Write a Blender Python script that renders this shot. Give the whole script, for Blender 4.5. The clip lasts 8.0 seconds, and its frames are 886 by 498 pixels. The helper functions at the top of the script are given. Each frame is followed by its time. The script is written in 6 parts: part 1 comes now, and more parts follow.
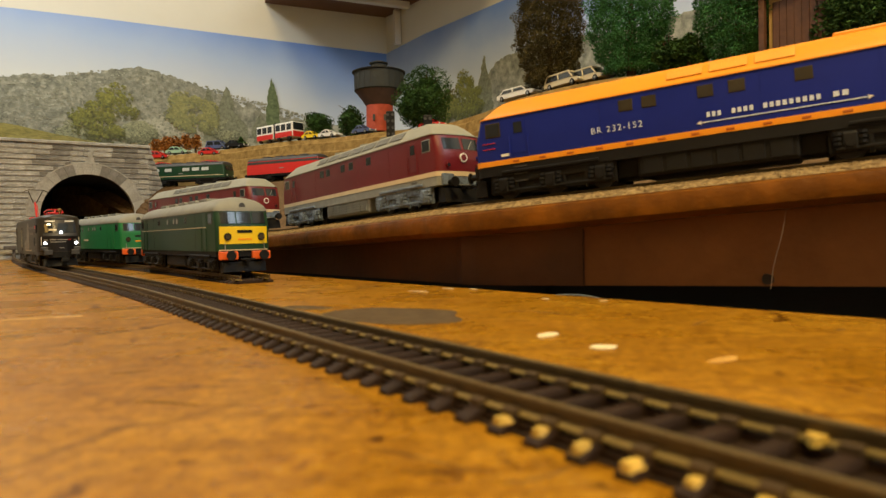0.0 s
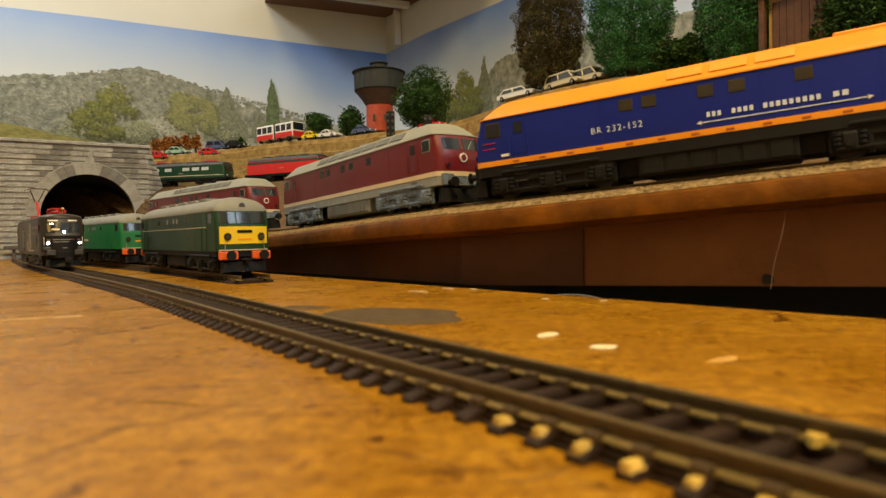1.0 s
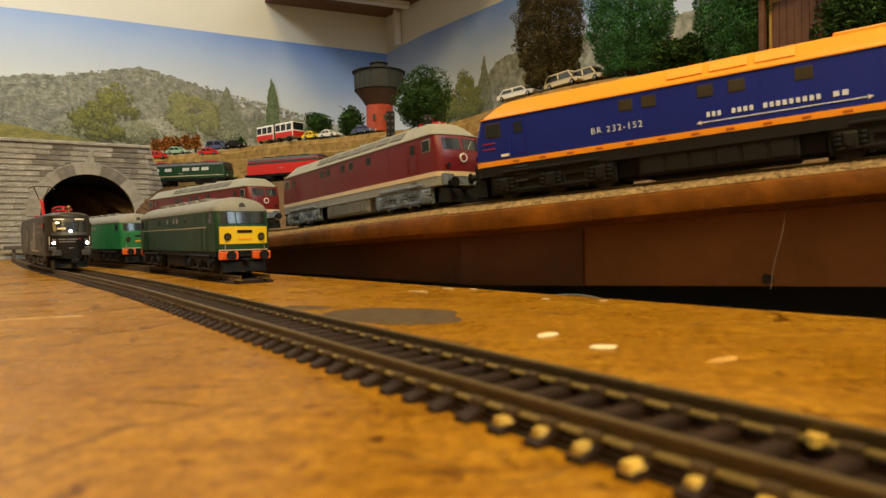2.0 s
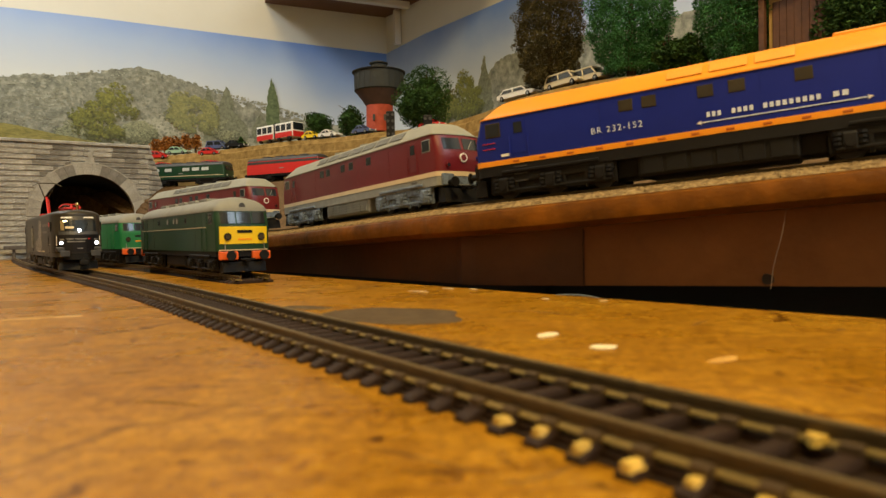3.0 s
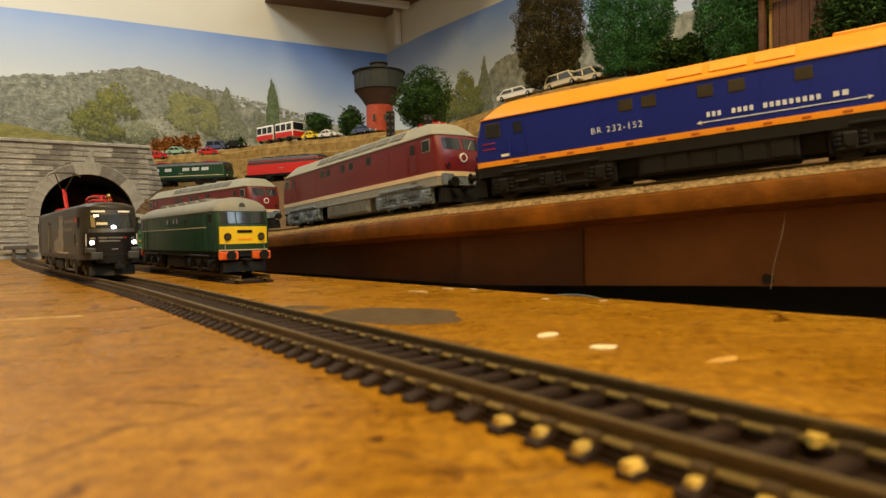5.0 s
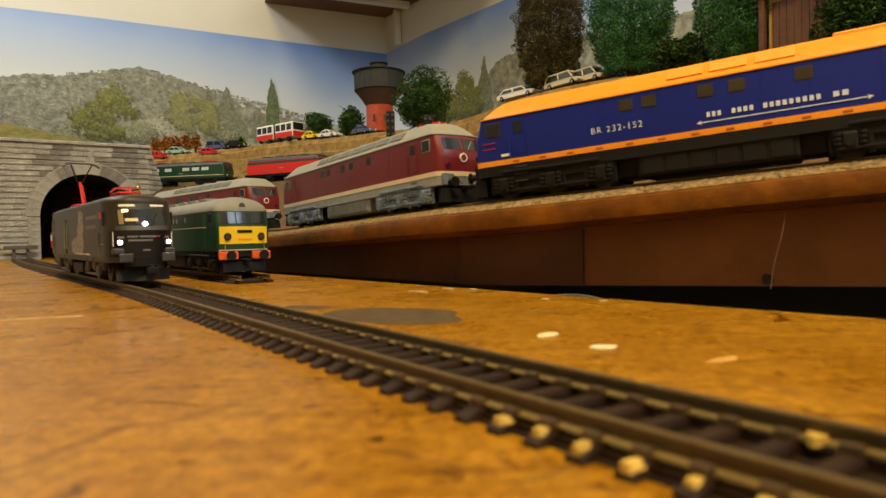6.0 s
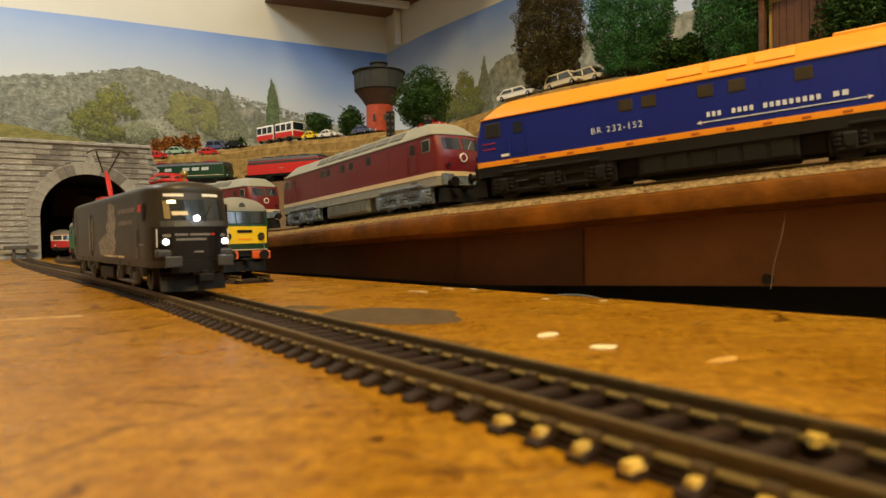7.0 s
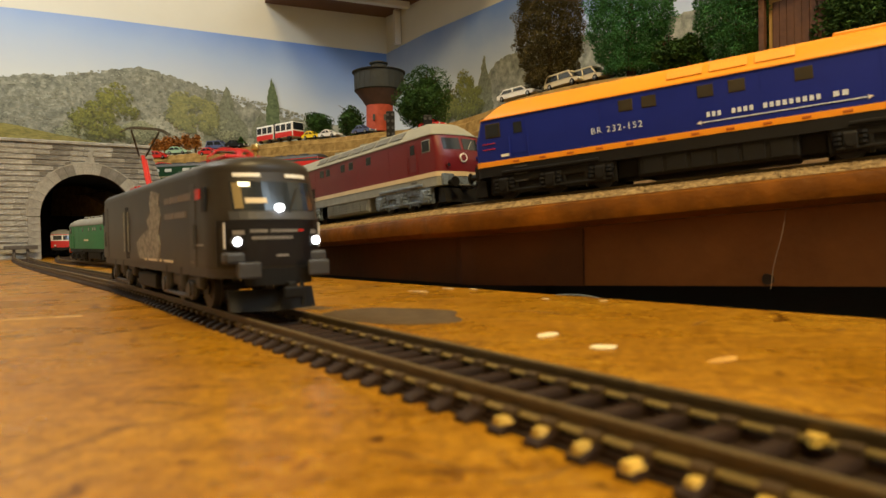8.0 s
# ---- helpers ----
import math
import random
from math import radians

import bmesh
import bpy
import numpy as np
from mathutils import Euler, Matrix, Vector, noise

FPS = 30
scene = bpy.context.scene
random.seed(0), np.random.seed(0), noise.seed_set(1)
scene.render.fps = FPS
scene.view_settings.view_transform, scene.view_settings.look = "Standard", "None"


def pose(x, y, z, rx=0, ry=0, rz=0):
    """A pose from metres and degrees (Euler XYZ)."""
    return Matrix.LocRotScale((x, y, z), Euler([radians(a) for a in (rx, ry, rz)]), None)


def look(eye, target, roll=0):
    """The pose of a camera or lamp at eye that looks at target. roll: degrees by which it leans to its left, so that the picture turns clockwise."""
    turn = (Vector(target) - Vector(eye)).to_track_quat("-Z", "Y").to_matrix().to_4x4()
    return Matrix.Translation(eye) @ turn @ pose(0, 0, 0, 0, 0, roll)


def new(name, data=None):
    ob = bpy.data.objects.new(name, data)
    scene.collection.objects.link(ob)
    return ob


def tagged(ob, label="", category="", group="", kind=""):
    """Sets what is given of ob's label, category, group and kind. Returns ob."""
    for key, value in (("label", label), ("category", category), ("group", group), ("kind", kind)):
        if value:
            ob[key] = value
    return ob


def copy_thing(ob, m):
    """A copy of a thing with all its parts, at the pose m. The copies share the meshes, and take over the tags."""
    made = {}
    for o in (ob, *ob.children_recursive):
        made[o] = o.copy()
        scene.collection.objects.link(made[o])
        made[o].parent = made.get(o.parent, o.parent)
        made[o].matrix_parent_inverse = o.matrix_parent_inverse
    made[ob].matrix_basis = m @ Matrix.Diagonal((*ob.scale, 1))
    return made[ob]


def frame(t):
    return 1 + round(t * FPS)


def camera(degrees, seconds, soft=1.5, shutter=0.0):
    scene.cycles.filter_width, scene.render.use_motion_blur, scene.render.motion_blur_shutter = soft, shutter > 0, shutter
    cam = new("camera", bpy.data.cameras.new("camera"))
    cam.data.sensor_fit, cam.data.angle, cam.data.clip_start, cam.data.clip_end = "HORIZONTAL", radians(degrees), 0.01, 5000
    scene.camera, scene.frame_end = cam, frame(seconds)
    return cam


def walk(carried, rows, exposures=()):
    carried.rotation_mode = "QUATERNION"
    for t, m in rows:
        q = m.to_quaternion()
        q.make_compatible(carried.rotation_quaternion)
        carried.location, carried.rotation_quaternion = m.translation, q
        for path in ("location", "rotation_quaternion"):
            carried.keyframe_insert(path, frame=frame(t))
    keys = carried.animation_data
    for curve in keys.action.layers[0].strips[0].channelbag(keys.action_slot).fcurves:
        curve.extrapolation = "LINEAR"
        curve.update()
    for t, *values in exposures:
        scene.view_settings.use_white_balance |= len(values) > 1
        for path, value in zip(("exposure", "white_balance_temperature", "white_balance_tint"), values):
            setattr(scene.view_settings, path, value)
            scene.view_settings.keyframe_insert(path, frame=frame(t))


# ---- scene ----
# lens and standpoint: a phone lying on the baseboard, lens 27 mm above it
PITCH, ROLL = 1.345, 1.2
cam = camera(68.57, 8.0, soft=1.4, shutter=0.3)
cam.data.dof.use_dof, cam.data.dof.focus_distance, cam.data.dof.aperture_fstop = True, 0.72, 26.0
EYE = Vector((0, 0, 0.0266))
_p = radians(PITCH)
STAND = look(EYE, EYE + Vector((0, math.cos(_p), -math.sin(_p))), -ROLL)
walk(cam, [(0.0, STAND), (8.0, STAND)], exposures=[(0.0, 0.0), (8.0, 0.0)])

# room light: two warm lamps under the ceiling and an added weak cool fill from behind
world = bpy.data.worlds.new("room_dark")
scene.world = world
world.use_nodes = True
world.node_tree.nodes["Background"].inputs[0].default_value = (1.0, 0.82, 0.6, 1)
world.node_tree.nodes["Background"].inputs[1].default_value = 0.02


def area_lamp(name, at, to, size, watts, colour):
    data = bpy.data.lights.new(name, "AREA")
    data.size, data.energy, data.color = size, watts, colour
    ob = new(name, data)
    ob.matrix_world = look(at, to)
    return ob


area_lamp("ceiling_lamp_light", (0.12, -0.32, 1.22), (0.05, 0.5, 0.0), 0.28, 18.2, (1.0, 0.71, 0.32))
area_lamp("layout_lamp_light", (-1.0, 0.72, 1.22), (-0.7, 1.3, 0.1), 0.30, 10.6, (0.95, 0.95, 0.90))

# added fill without a source of its own, softens the shade in the corner
area_lamp("cool_fill_light", (0.95, -0.5, 0.95), (-0.25, 1.6, 0.45), 0.5, 6.6, (0.72, 0.88, 1.0))


# ---- materials ----
def mat(name, colour, rough=0.5, metal=0.0, vary=0.12, scale=60.0, bump=0.0, bscale=400.0, coat=0.0, spec=0.5, emit=0.0, dirt=None, random=0.0):
    """Painted or plain surface: colour varied at two scales, fine relief, optional dirt colour."""
    m = bpy.data.materials.new(name)
    m.use_nodes = True
    nt = m.node_tree
    b = nt.nodes["Principled BSDF"]
    b.inputs["Roughness"].default_value = rough
    b.inputs["Metallic"].default_value = metal
    b.inputs["Specular IOR Level"].default_value = spec
    b.inputs["Coat Weight"].default_value = coat
    tc = nt.nodes.new("ShaderNodeTexCoord")
    n1 = nt.nodes.new("ShaderNodeTexNoise")
    n1.inputs["Scale"].default_value = scale
    n1.inputs["Detail"].default_value = 6
    n1.inputs["Roughness"].default_value = 0.65
    nt.links.new(tc.outputs["Object"], n1.inputs["Vector"])
    ramp = nt.nodes.new("ShaderNodeValToRGB")
    e = ramp.color_ramp.elements
    e[0].position, e[1].position = 0.3, 0.72
    dark = dirt or [c * (1 - vary) for c in colour]
    e[0].color = (*dark, 1)
    e[1].color = (*[min(1, c * (1 + vary * 0.6)) for c in colour], 1)
    nt.links.new(n1.outputs["Fac"], ramp.inputs[0])
    last = ramp.outputs[0]
    if random:
        info = nt.nodes.new("ShaderNodeObjectInfo")
        hsv = nt.nodes.new("ShaderNodeHueSaturation")
        mr = nt.nodes.new("ShaderNodeMapRange")
        mr.inputs["To Min"].default_value, mr.inputs["To Max"].default_value = 1 - random, 1 + random
        nt.links.new(info.outputs["Random"], mr.inputs[0])
        nt.links.new(mr.outputs[0], hsv.inputs["Value"])
        nt.links.new(last, hsv.inputs["Color"])
        last = hsv.outputs[0]
    nt.links.new(last, b.inputs["Base Color"])
    if bump:
        n2 = nt.nodes.new("ShaderNodeTexNoise")
        n2.inputs["Scale"].default_value = bscale
        n2.inputs["Detail"].default_value = 4
        nt.links.new(tc.outputs["Object"], n2.inputs["Vector"])
        bp = nt.nodes.new("ShaderNodeBump")
        bp.inputs["Strength"].default_value = bump
        bp.inputs["Distance"].default_value = 0.001
        nt.links.new(n2.outputs["Fac"], bp.inputs["Height"])
        nt.links.new(bp.outputs[0], b.inputs["Normal"])
    if emit:
        b.inputs["Emission Color"].default_value = (*colour, 1)
        b.inputs["Emission Strength"].default_value = emit
    return m


def board_material():
    """Varnished hardboard: mottled orange brown, scratches, dark stains, worn gloss."""
    m = bpy.data.materials.new("varnished_hardboard")
    m.use_nodes = True
    nt = m.node_tree
    N, L = nt.nodes.new, nt.links.new
    b = nt.nodes["Principled BSDF"]
    tc = N("ShaderNodeTexCoord")

    def noise_at(scale, detail, stretch=(1, 1, 1), turn=0.0, rough=0.6):
        mp = N("ShaderNodeMapping")
        mp.inputs["Scale"].default_value = stretch
        mp.inputs["Rotation"].default_value = (0, 0, turn)
        n = N("ShaderNodeTexNoise")
        n.inputs["Scale"].default_value, n.inputs["Detail"].default_value = scale, detail
        n.inputs["Roughness"].default_value = rough
        L(tc.outputs["Object"], mp.inputs[0])
        L(mp.outputs[0], n.inputs["Vector"])
        return n.outputs["Fac"]

    def ramp_of(fac, stops):
        r = N("ShaderNodeValToRGB")
        while len(r.color_ramp.elements) < len(stops):
            r.color_ramp.elements.new(0.5)
        for e, (p, c) in zip(r.color_ramp.elements, stops):
            e.position, e.color = p, (*c, 1)
        L(fac, r.inputs[0])
        return r.outputs[0]

    def mix(kind, fac, a, c):
        x = N("ShaderNodeMix")
        x.data_type, x.blend_type = "RGBA", kind
        if isinstance(fac, float):
            x.inputs[0].default_value = fac
        else:
            L(fac, x.inputs[0])
        L(a, x.inputs[6])
        L(c, x.inputs[7])
        return x.outputs[2]

    base = ramp_of(noise_at(13, 8, (1.1, 0.9, 1), 0.15), [(0.30, (0.36, 0.160, 0.008)), (0.48, (0.43, 0.201, 0.010)), (0.70, (0.50, 0.258, 0.018))])
    fine = ramp_of(noise_at(260, 5, (1.1, 0.9, 1), 0.2), [(0.32, (0.50, 0.44, 0.36)), (0.62, (1, 1, 1))])
    col = mix("MULTIPLY", 0.6, base, fine)
    chips = ramp_of(noise_at(110, 6, (1.15, 0.9, 1), -0.3, 0.7), [(0.36, (0.58, 0.50, 0.42)), (0.55, (1, 1, 1)), (0.74, (1.25, 1.22, 1.15))])
    col = mix("MULTIPLY", 0.40, col, chips)
    stain = ramp_of(noise_at(10, 5, (1.3, 0.6, 1), -0.3), [(0.60, (1, 1, 1)), (0.72, (0.55, 0.45, 0.36))])
    col = mix("MULTIPLY", 0.5, col, stain)
    streak = ramp_of(noise_at(22, 7, (1.0, 9.0, 1), 0.25), [(0.62, (1, 1, 1)), (0.70, (0.52, 0.44, 0.36))])
    col = mix("MULTIPLY", 0.25, col, streak)
    blot = ramp_of(noise_at(38, 8, (1.1, 0.85, 1), 0.6, 0.7), [(0.36, (0.50, 0.42, 0.34)), (0.56, (1, 1, 1))])
    col = mix("MULTIPLY", 0.22, col, blot)
    spots = ramp_of(noise_at(70, 5, (1.1, 0.9, 1), -0.2, 0.65), [(0.66, (1, 1, 1)), (0.72, (0.45, 0.36, 0.28))])
    col = mix("MULTIPLY", 0.4, col, spots)
    grain = ramp_of(noise_at(420, 4, (1.1, 0.8, 1), 0.5, 0.75), [(0.40, (0.42, 0.34, 0.27)), (0.52, (1, 1, 1)), (0.68, (1.2, 1.2, 1.1))])
    col = mix("MULTIPLY", 0.5, col, grain)
    specks = ramp_of(noise_at(190, 2, (1.0, 0.7, 1), 1.1, 0.5), [(0.68, (1, 1, 1)), (0.71, (0.32, 0.24, 0.17))])
    col = mix("MULTIPLY", 0.7, col, specks)
    for turn, scale, lo in ((0.9, 16, 0.635), (2.2, 11, 0.65), (0.1, 13, 0.64)):
        scratch = ramp_of(noise_at(scale, 3, (1.0, 26.0, 1), turn, 0.4), [(lo, (1, 1, 1)), (lo + 0.03, (0.36, 0.26, 0.18))])
        col = mix("MULTIPLY", 0.42, col, scratch)
    cells = N("ShaderNodeTexVoronoi")
    cells.feature = "DISTANCE_TO_EDGE"
    cells.inputs["Scale"].default_value = 11.0
    warp = N("ShaderNodeTexNoise")
    warp.inputs["Scale"].default_value, warp.inputs["Detail"].default_value = 14.0, 5
    L(tc.outputs["Object"], warp.inputs["Vector"])
    vm = N("ShaderNodeVectorMath")
    vm.operation = "MULTIPLY_ADD"
    vm.inputs[1].default_value = (0.12, 0.12, 0.12)
    L(warp.outputs["Color"], vm.inputs[0])
    L(tc.outputs["Object"], vm.inputs[2])
    L(vm.outputs[0], cells.inputs["Vector"])
    crack = ramp_of(cells.outputs["Distance"], [(0.0, (0.18, 0.11, 0.06)), (0.022, (1, 1, 1))])
    patchy = ramp_of(noise_at(12, 2), [(0.46, (0, 0, 0)), (0.58, (0.9, 0.9, 0.9))])
    white = N("ShaderNodeRGB")
    white.outputs[0].default_value = (1, 1, 1, 1)
    col = mix("MULTIPLY", 1.0, col, mix("MIX", patchy, white.outputs[0], crack))
    pale = ramp_of(noise_at(17, 6, (1.2, 4.0, 1), -0.35), [(0.66, (0, 0, 0)), (0.76, (0.5, 0.5, 0.5))])
    cream = N("ShaderNodeRGB")
    cream.outputs[0].default_value = (0.60, 0.40, 0.13, 1)
    col = mix("MIX", pale, col, cream.outputs[0])
    L(col, b.inputs["Base Color"])
    rg = ramp_of(noise_at(30, 6), [(0.3, (0.18, 0.18, 0.18)), (0.7, (0.42, 0.42, 0.42))])
    L(rg, b.inputs["Roughness"])
    b.inputs["Specular IOR Level"].default_value = 0.13
    bp = N("ShaderNodeBump")
    bp.inputs["Strength"].default_value, bp.inputs["Distance"].default_value = 0.3, 0.0008
    L(noise_at(120, 6), bp.inputs["Height"])
    L(bp.outputs[0], b.inputs["Normal"])
    return m


M_BOARD = board_material()
M_TRACK_SHADE = mat("dark_track_shade", (0.024, 0.013, 0.006), 0.8, 0, 0.4, 120, spec=0.2)
M_FOOT = mat("olive_rail_foot", (0.25, 0.18, 0.052), 0.5, 0.2, 0.25, 300)
M_CHAIR = mat("brown_rail_chair", (0.075, 0.045, 0.016), 0.6, 0, 0.25, 300)
M_STEEL = mat("rusty_rail", (0.10, 0.062, 0.019), 0.55, 0.15, 0.3, 300)
M_RAILTOP = mat("worn_rail_head", (0.18, 0.125, 0.045), 0.45, 0.35, 0.25, 500)
M_GLINT_GLUE = mat("pale_glint_and_glue", (0.86, 0.56, 0.10), 0.45, 0, 0.5, 300, dirt=(0.42, 0.24, 0.05), random=0.2)
M_SLEEPER = mat("dark_brown_plastic", (0.028, 0.013, 0.005), 0.65, 0, 0.25, 200, random=0.2, spec=0.25)
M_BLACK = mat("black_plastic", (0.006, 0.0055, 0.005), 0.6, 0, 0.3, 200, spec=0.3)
M_DARKGREY = mat("dark_grey_plastic", (0.05, 0.05, 0.052), 0.5, 0, 0.3, 150)
M_GLASS = mat("dark_window", (0.02, 0.024, 0.028), 0.12, 0, 0.1, 50)
M_SILVER = mat("weathered_silver", (0.36, 0.36, 0.35), 0.4, 0.5, 0.3, 250)
M_GREYROOF = mat("warm_grey_roof", (0.24, 0.24, 0.205), 0.6, 0, 0.14, 90)
M_BEIGEROOF = mat("beige_roof", (0.29, 0.29, 0.235), 0.6, 0, 0.12, 90)
M_MAROON = mat("maroon_paint", (0.15, 0.010, 0.013), 0.33, 0, 0.12, 40)
M_CREAM = mat("cream_paint", (0.72, 0.60, 0.40), 0.45, 0, 0.08, 60)
M_BOGIEBLUE = mat("blue_grey_bogie", (0.21, 0.28, 0.39), 0.45, 0.1, 0.45, 260, dirt=(0.05, 0.06, 0.075))
M_FRAMEGREY = mat("grey_frame", (0.27, 0.29, 0.28), 0.55, 0, 0.2, 120)
M_NAVY = mat("deep_blue_paint", (0.012, 0.024, 0.25), 0.42, 0, 0.14, 30, spec=0.2)
M_ORANGE = mat("bright_orange_paint", (0.90, 0.33, 0.008), 0.42, 0, 0.06, 30)
M_DARKGREEN = mat("dark_green_paint", (0.010, 0.050, 0.022), 0.4, 0, 0.15, 40)
M_GREEN = mat("mid_green_paint", (0.015, 0.20, 0.065), 0.45, 0, 0.12, 40)
M_YELLOW = mat("bright_yellow_paint", (0.86, 0.60, 0.015), 0.4, 0, 0.05, 40)
M_RED = mat("bright_red_paint", (0.62, 0.025, 0.02), 0.4, 0, 0.08, 40)
M_ORANGERED = mat("orange_red_paint", (0.78, 0.13, 0.02), 0.4, 0, 0.06, 40)
M_WHITE = mat("white_paint", (0.8, 0.79, 0.75), 0.45, 0, 0.05, 40)
M_DECAL = mat("cool_white_lettering", (0.70, 0.79, 0.92), 0.5, 0, 0.08, 300)
M_TAURUS = mat("matt_black_green_paint", (0.034, 0.027, 0.017), 0.40, 0, 0.35, 70, spec=0.35)
M_LAMP = mat("lit_headlamp", (0.95, 0.97, 1.0), 0.2, 0, 0.0, 10, emit=9.0)
M_CABGLOW = mat("warm_cab_glow", (0.14, 0.09, 0.026), 0.3, 0, 0.0, 10, emit=1.0)
M_FRONT = mat("glossy_black_paint", (0.010, 0.009, 0.011), 0.32, 0, 0.3, 90, spec=0.4)
M_GLOW = mat("lit_cab_lamp", (1.0, 0.85, 0.5), 0.2, 0, 0.0, 10, emit=5.0)


# ---- mesh helpers, lengths in millimetres ----
def box(bm, c, s, bevel=0.0):
    r = bmesh.ops.create_cube(bm, size=1.0, matrix=Matrix.Translation(c) @ Matrix.Diagonal((*s, 1)))
    if bevel:
        es = list({e for v in r["verts"] for e in v.link_edges})
        bmesh.ops.bevel(bm, geom=es, offset=bevel, segments=2, affect="EDGES", profile=0.5)
    return bm


def cyl(bm, c, r, h, axis="z", seg=16, r2=None):
    turn = {"z": Matrix(), "x": Matrix.Rotation(math.pi / 2, 4, "Y"), "y": Matrix.Rotation(math.pi / 2, 4, "X")}[axis]
    bmesh.ops.create_cone(bm, cap_ends=True, segments=seg, radius1=r, radius2=r if r2 is None else r2, depth=h,
                          matrix=Matrix.Translation(c) @ turn)
    return bm


def rod(bm, a, b, r, seg=6):
    a, b = Vector(a), Vector(b)
    d = b - a
    q = d.to_track_quat("Z", "Y").to_matrix().to_4x4()
    bmesh.ops.create_cone(bm, cap_ends=True, segments=seg, radius1=r, radius2=r, depth=d.length,
                          matrix=Matrix.Translation((a + b) / 2) @ q)
    return bm


def loft(bm, rings, closed=True, caps=True):
    """Skin over rings of equal length; closed: each ring is a loop."""
    vs = [[bm.verts.new(p) for p in ring] for ring in rings]
    n = len(rings[0])
    for a, b in zip(vs, vs[1:]):
        for i in range(n if closed else n - 1):
            j = (i + 1) % n
            bm.faces.new((a[i], a[j], b[j], b[i]))
    if caps and closed:
        bm.faces.new(vs[0][::-1])
        bm.faces.new(vs[-1])
    return bm


def lathe(bm, profile, seg=24, c=(0, 0, 0)):
    rings = [[(c[0] + r * math.cos(2 * math.pi * k / seg), c[1] + r * math.sin(2 * math.pi * k / seg), c[2] + z) for k in range(seg)]
             for r, z in profile]
    return loft(bm, rings)


def mesh_of(name, bm, material, smooth=False):
    bmesh.ops.recalc_face_normals(bm, faces=bm.faces)
    bmesh.ops.scale(bm, vec=(0.001,) * 3, verts=bm.verts)
    me = bpy.data.meshes.new(name)
    bm.to_mesh(me)
    bm.free()
    if smooth:
        me.shade_smooth()
        me.set_sharp_from_angle(angle=radians(35))
    for one in material if isinstance(material, (list, tuple)) else [material]:
        me.materials.append(one)
    return me


def part(name, bm, material, parent=None, label="", smooth=False, at=None):
    ob = new(name, mesh_of(name, bm, material, smooth))
    if parent:
        ob.parent = parent
    if at:
        ob.location = [c * 0.001 for c in at]
    return tagged(ob, label)


def thing(name, m, label, category, group="", kind=""):
    ob = new(name)
    ob.empty_display_size = 0.01
    ob.matrix_world = m
    return tagged(ob, label, category, group, kind)


def mm(x, y, z=0, rz=0, ry=0, rx=0):
    return pose(x * 0.001, y * 0.001, z * 0.001, rx, ry, rz)


def spline(pts, n):
    """n points evenly along a smooth curve through pts."""
    P = [Vector(p) for p in pts]
    P = [2 * P[0] - P[1]] + P + [2 * P[-1] - P[-2]]
    out = []
    for a, b, c, d in zip(P, P[1:], P[2:], P[3:]):
        for k in range(40):
            t = k / 40
            out.append(0.5 * (2 * b + (c - a) * t + (2 * a - 5 * b + 4 * c - d) * t * t + (3 * b - a - 3 * c + d) * t ** 3))
    out.append(P[-2])
    acc = [0.0]
    for a, b in zip(out, out[1:]):
        acc.append(acc[-1] + (b - a).length)
    res, i = [], 0
    for k in range(n):
        s = acc[-1] * k / (n - 1)
        while i < len(acc) - 2 and acc[i + 1] < s:
            i += 1
        f = (s - acc[i]) / max(1e-6, acc[i + 1] - acc[i])
        res.append(out[i].lerp(out[i + 1], f))
    return res


def sides(path):
    """Unit vectors across a path, to its left hand, in plan."""
    out = []
    for i in range(len(path)):
        d = path[min(i + 1, len(path) - 1)] - path[max(i - 1, 0)]
        out.append(Vector((-d.y, d.x, 0)).normalized())
    return out


def sweep(bm, path, section):
    """section: loop of (offset to the left, height)."""
    rings = [[p + s * o + Vector((0, 0, h)) for o, h in section] for p, s in zip(path, sides(path))]
    return loft(bm, rings)


# ---- courses of the tracks, in millimetres ----
MAIN = spline([(150, -60, 0), (83.8 - 0.7007 * 60, 60, 0), (-130, 300, 0), (-218, 415, 0), (-301.5, 522, 0), (-353, 589, 0), (-425, 683, 0),
               (-492, 775, 0), (-570, 885, 0), (-650, 1000, 0)], 400)
YARD = spline([(-110, 379, 0), (-119, 391, 0), (-177.5, 468.5, 0), (-236, 545, 0), (-281, 600, 0), (-345, 673, 0), (-411, 744, 0), (-485, 840, 0), (-606, 1040, 0), (-735, 1260, 0)], 200)
RAMP = spline([(-460, 885, 24), (-338, 775, 26), (-250, 690, 27.5), (-165, 605, 28.6), (-121, 563, 29.5), (-54.5, 469, 33.6), (12, 375, 37.6), (29, 353, 38.6),
               (126.6, 295.5, 45.6), (200, 252, 50.8), (300, 200, 57), (420, 150, 63)], 160)

RAMP_BACK = [p + s * 60 for p, s in zip(RAMP, sides(RAMP))]


def along(path, s):
    """Place and heading at s millimetres along a path."""
    for a, b in zip(path, path[1:]):
        d = (b - a).length
        if s <= d:
            return a.lerp(b, s / d), (b - a).normalized()
        s -= d
    return path[-1], (path[-1] - path[-2]).normalized()


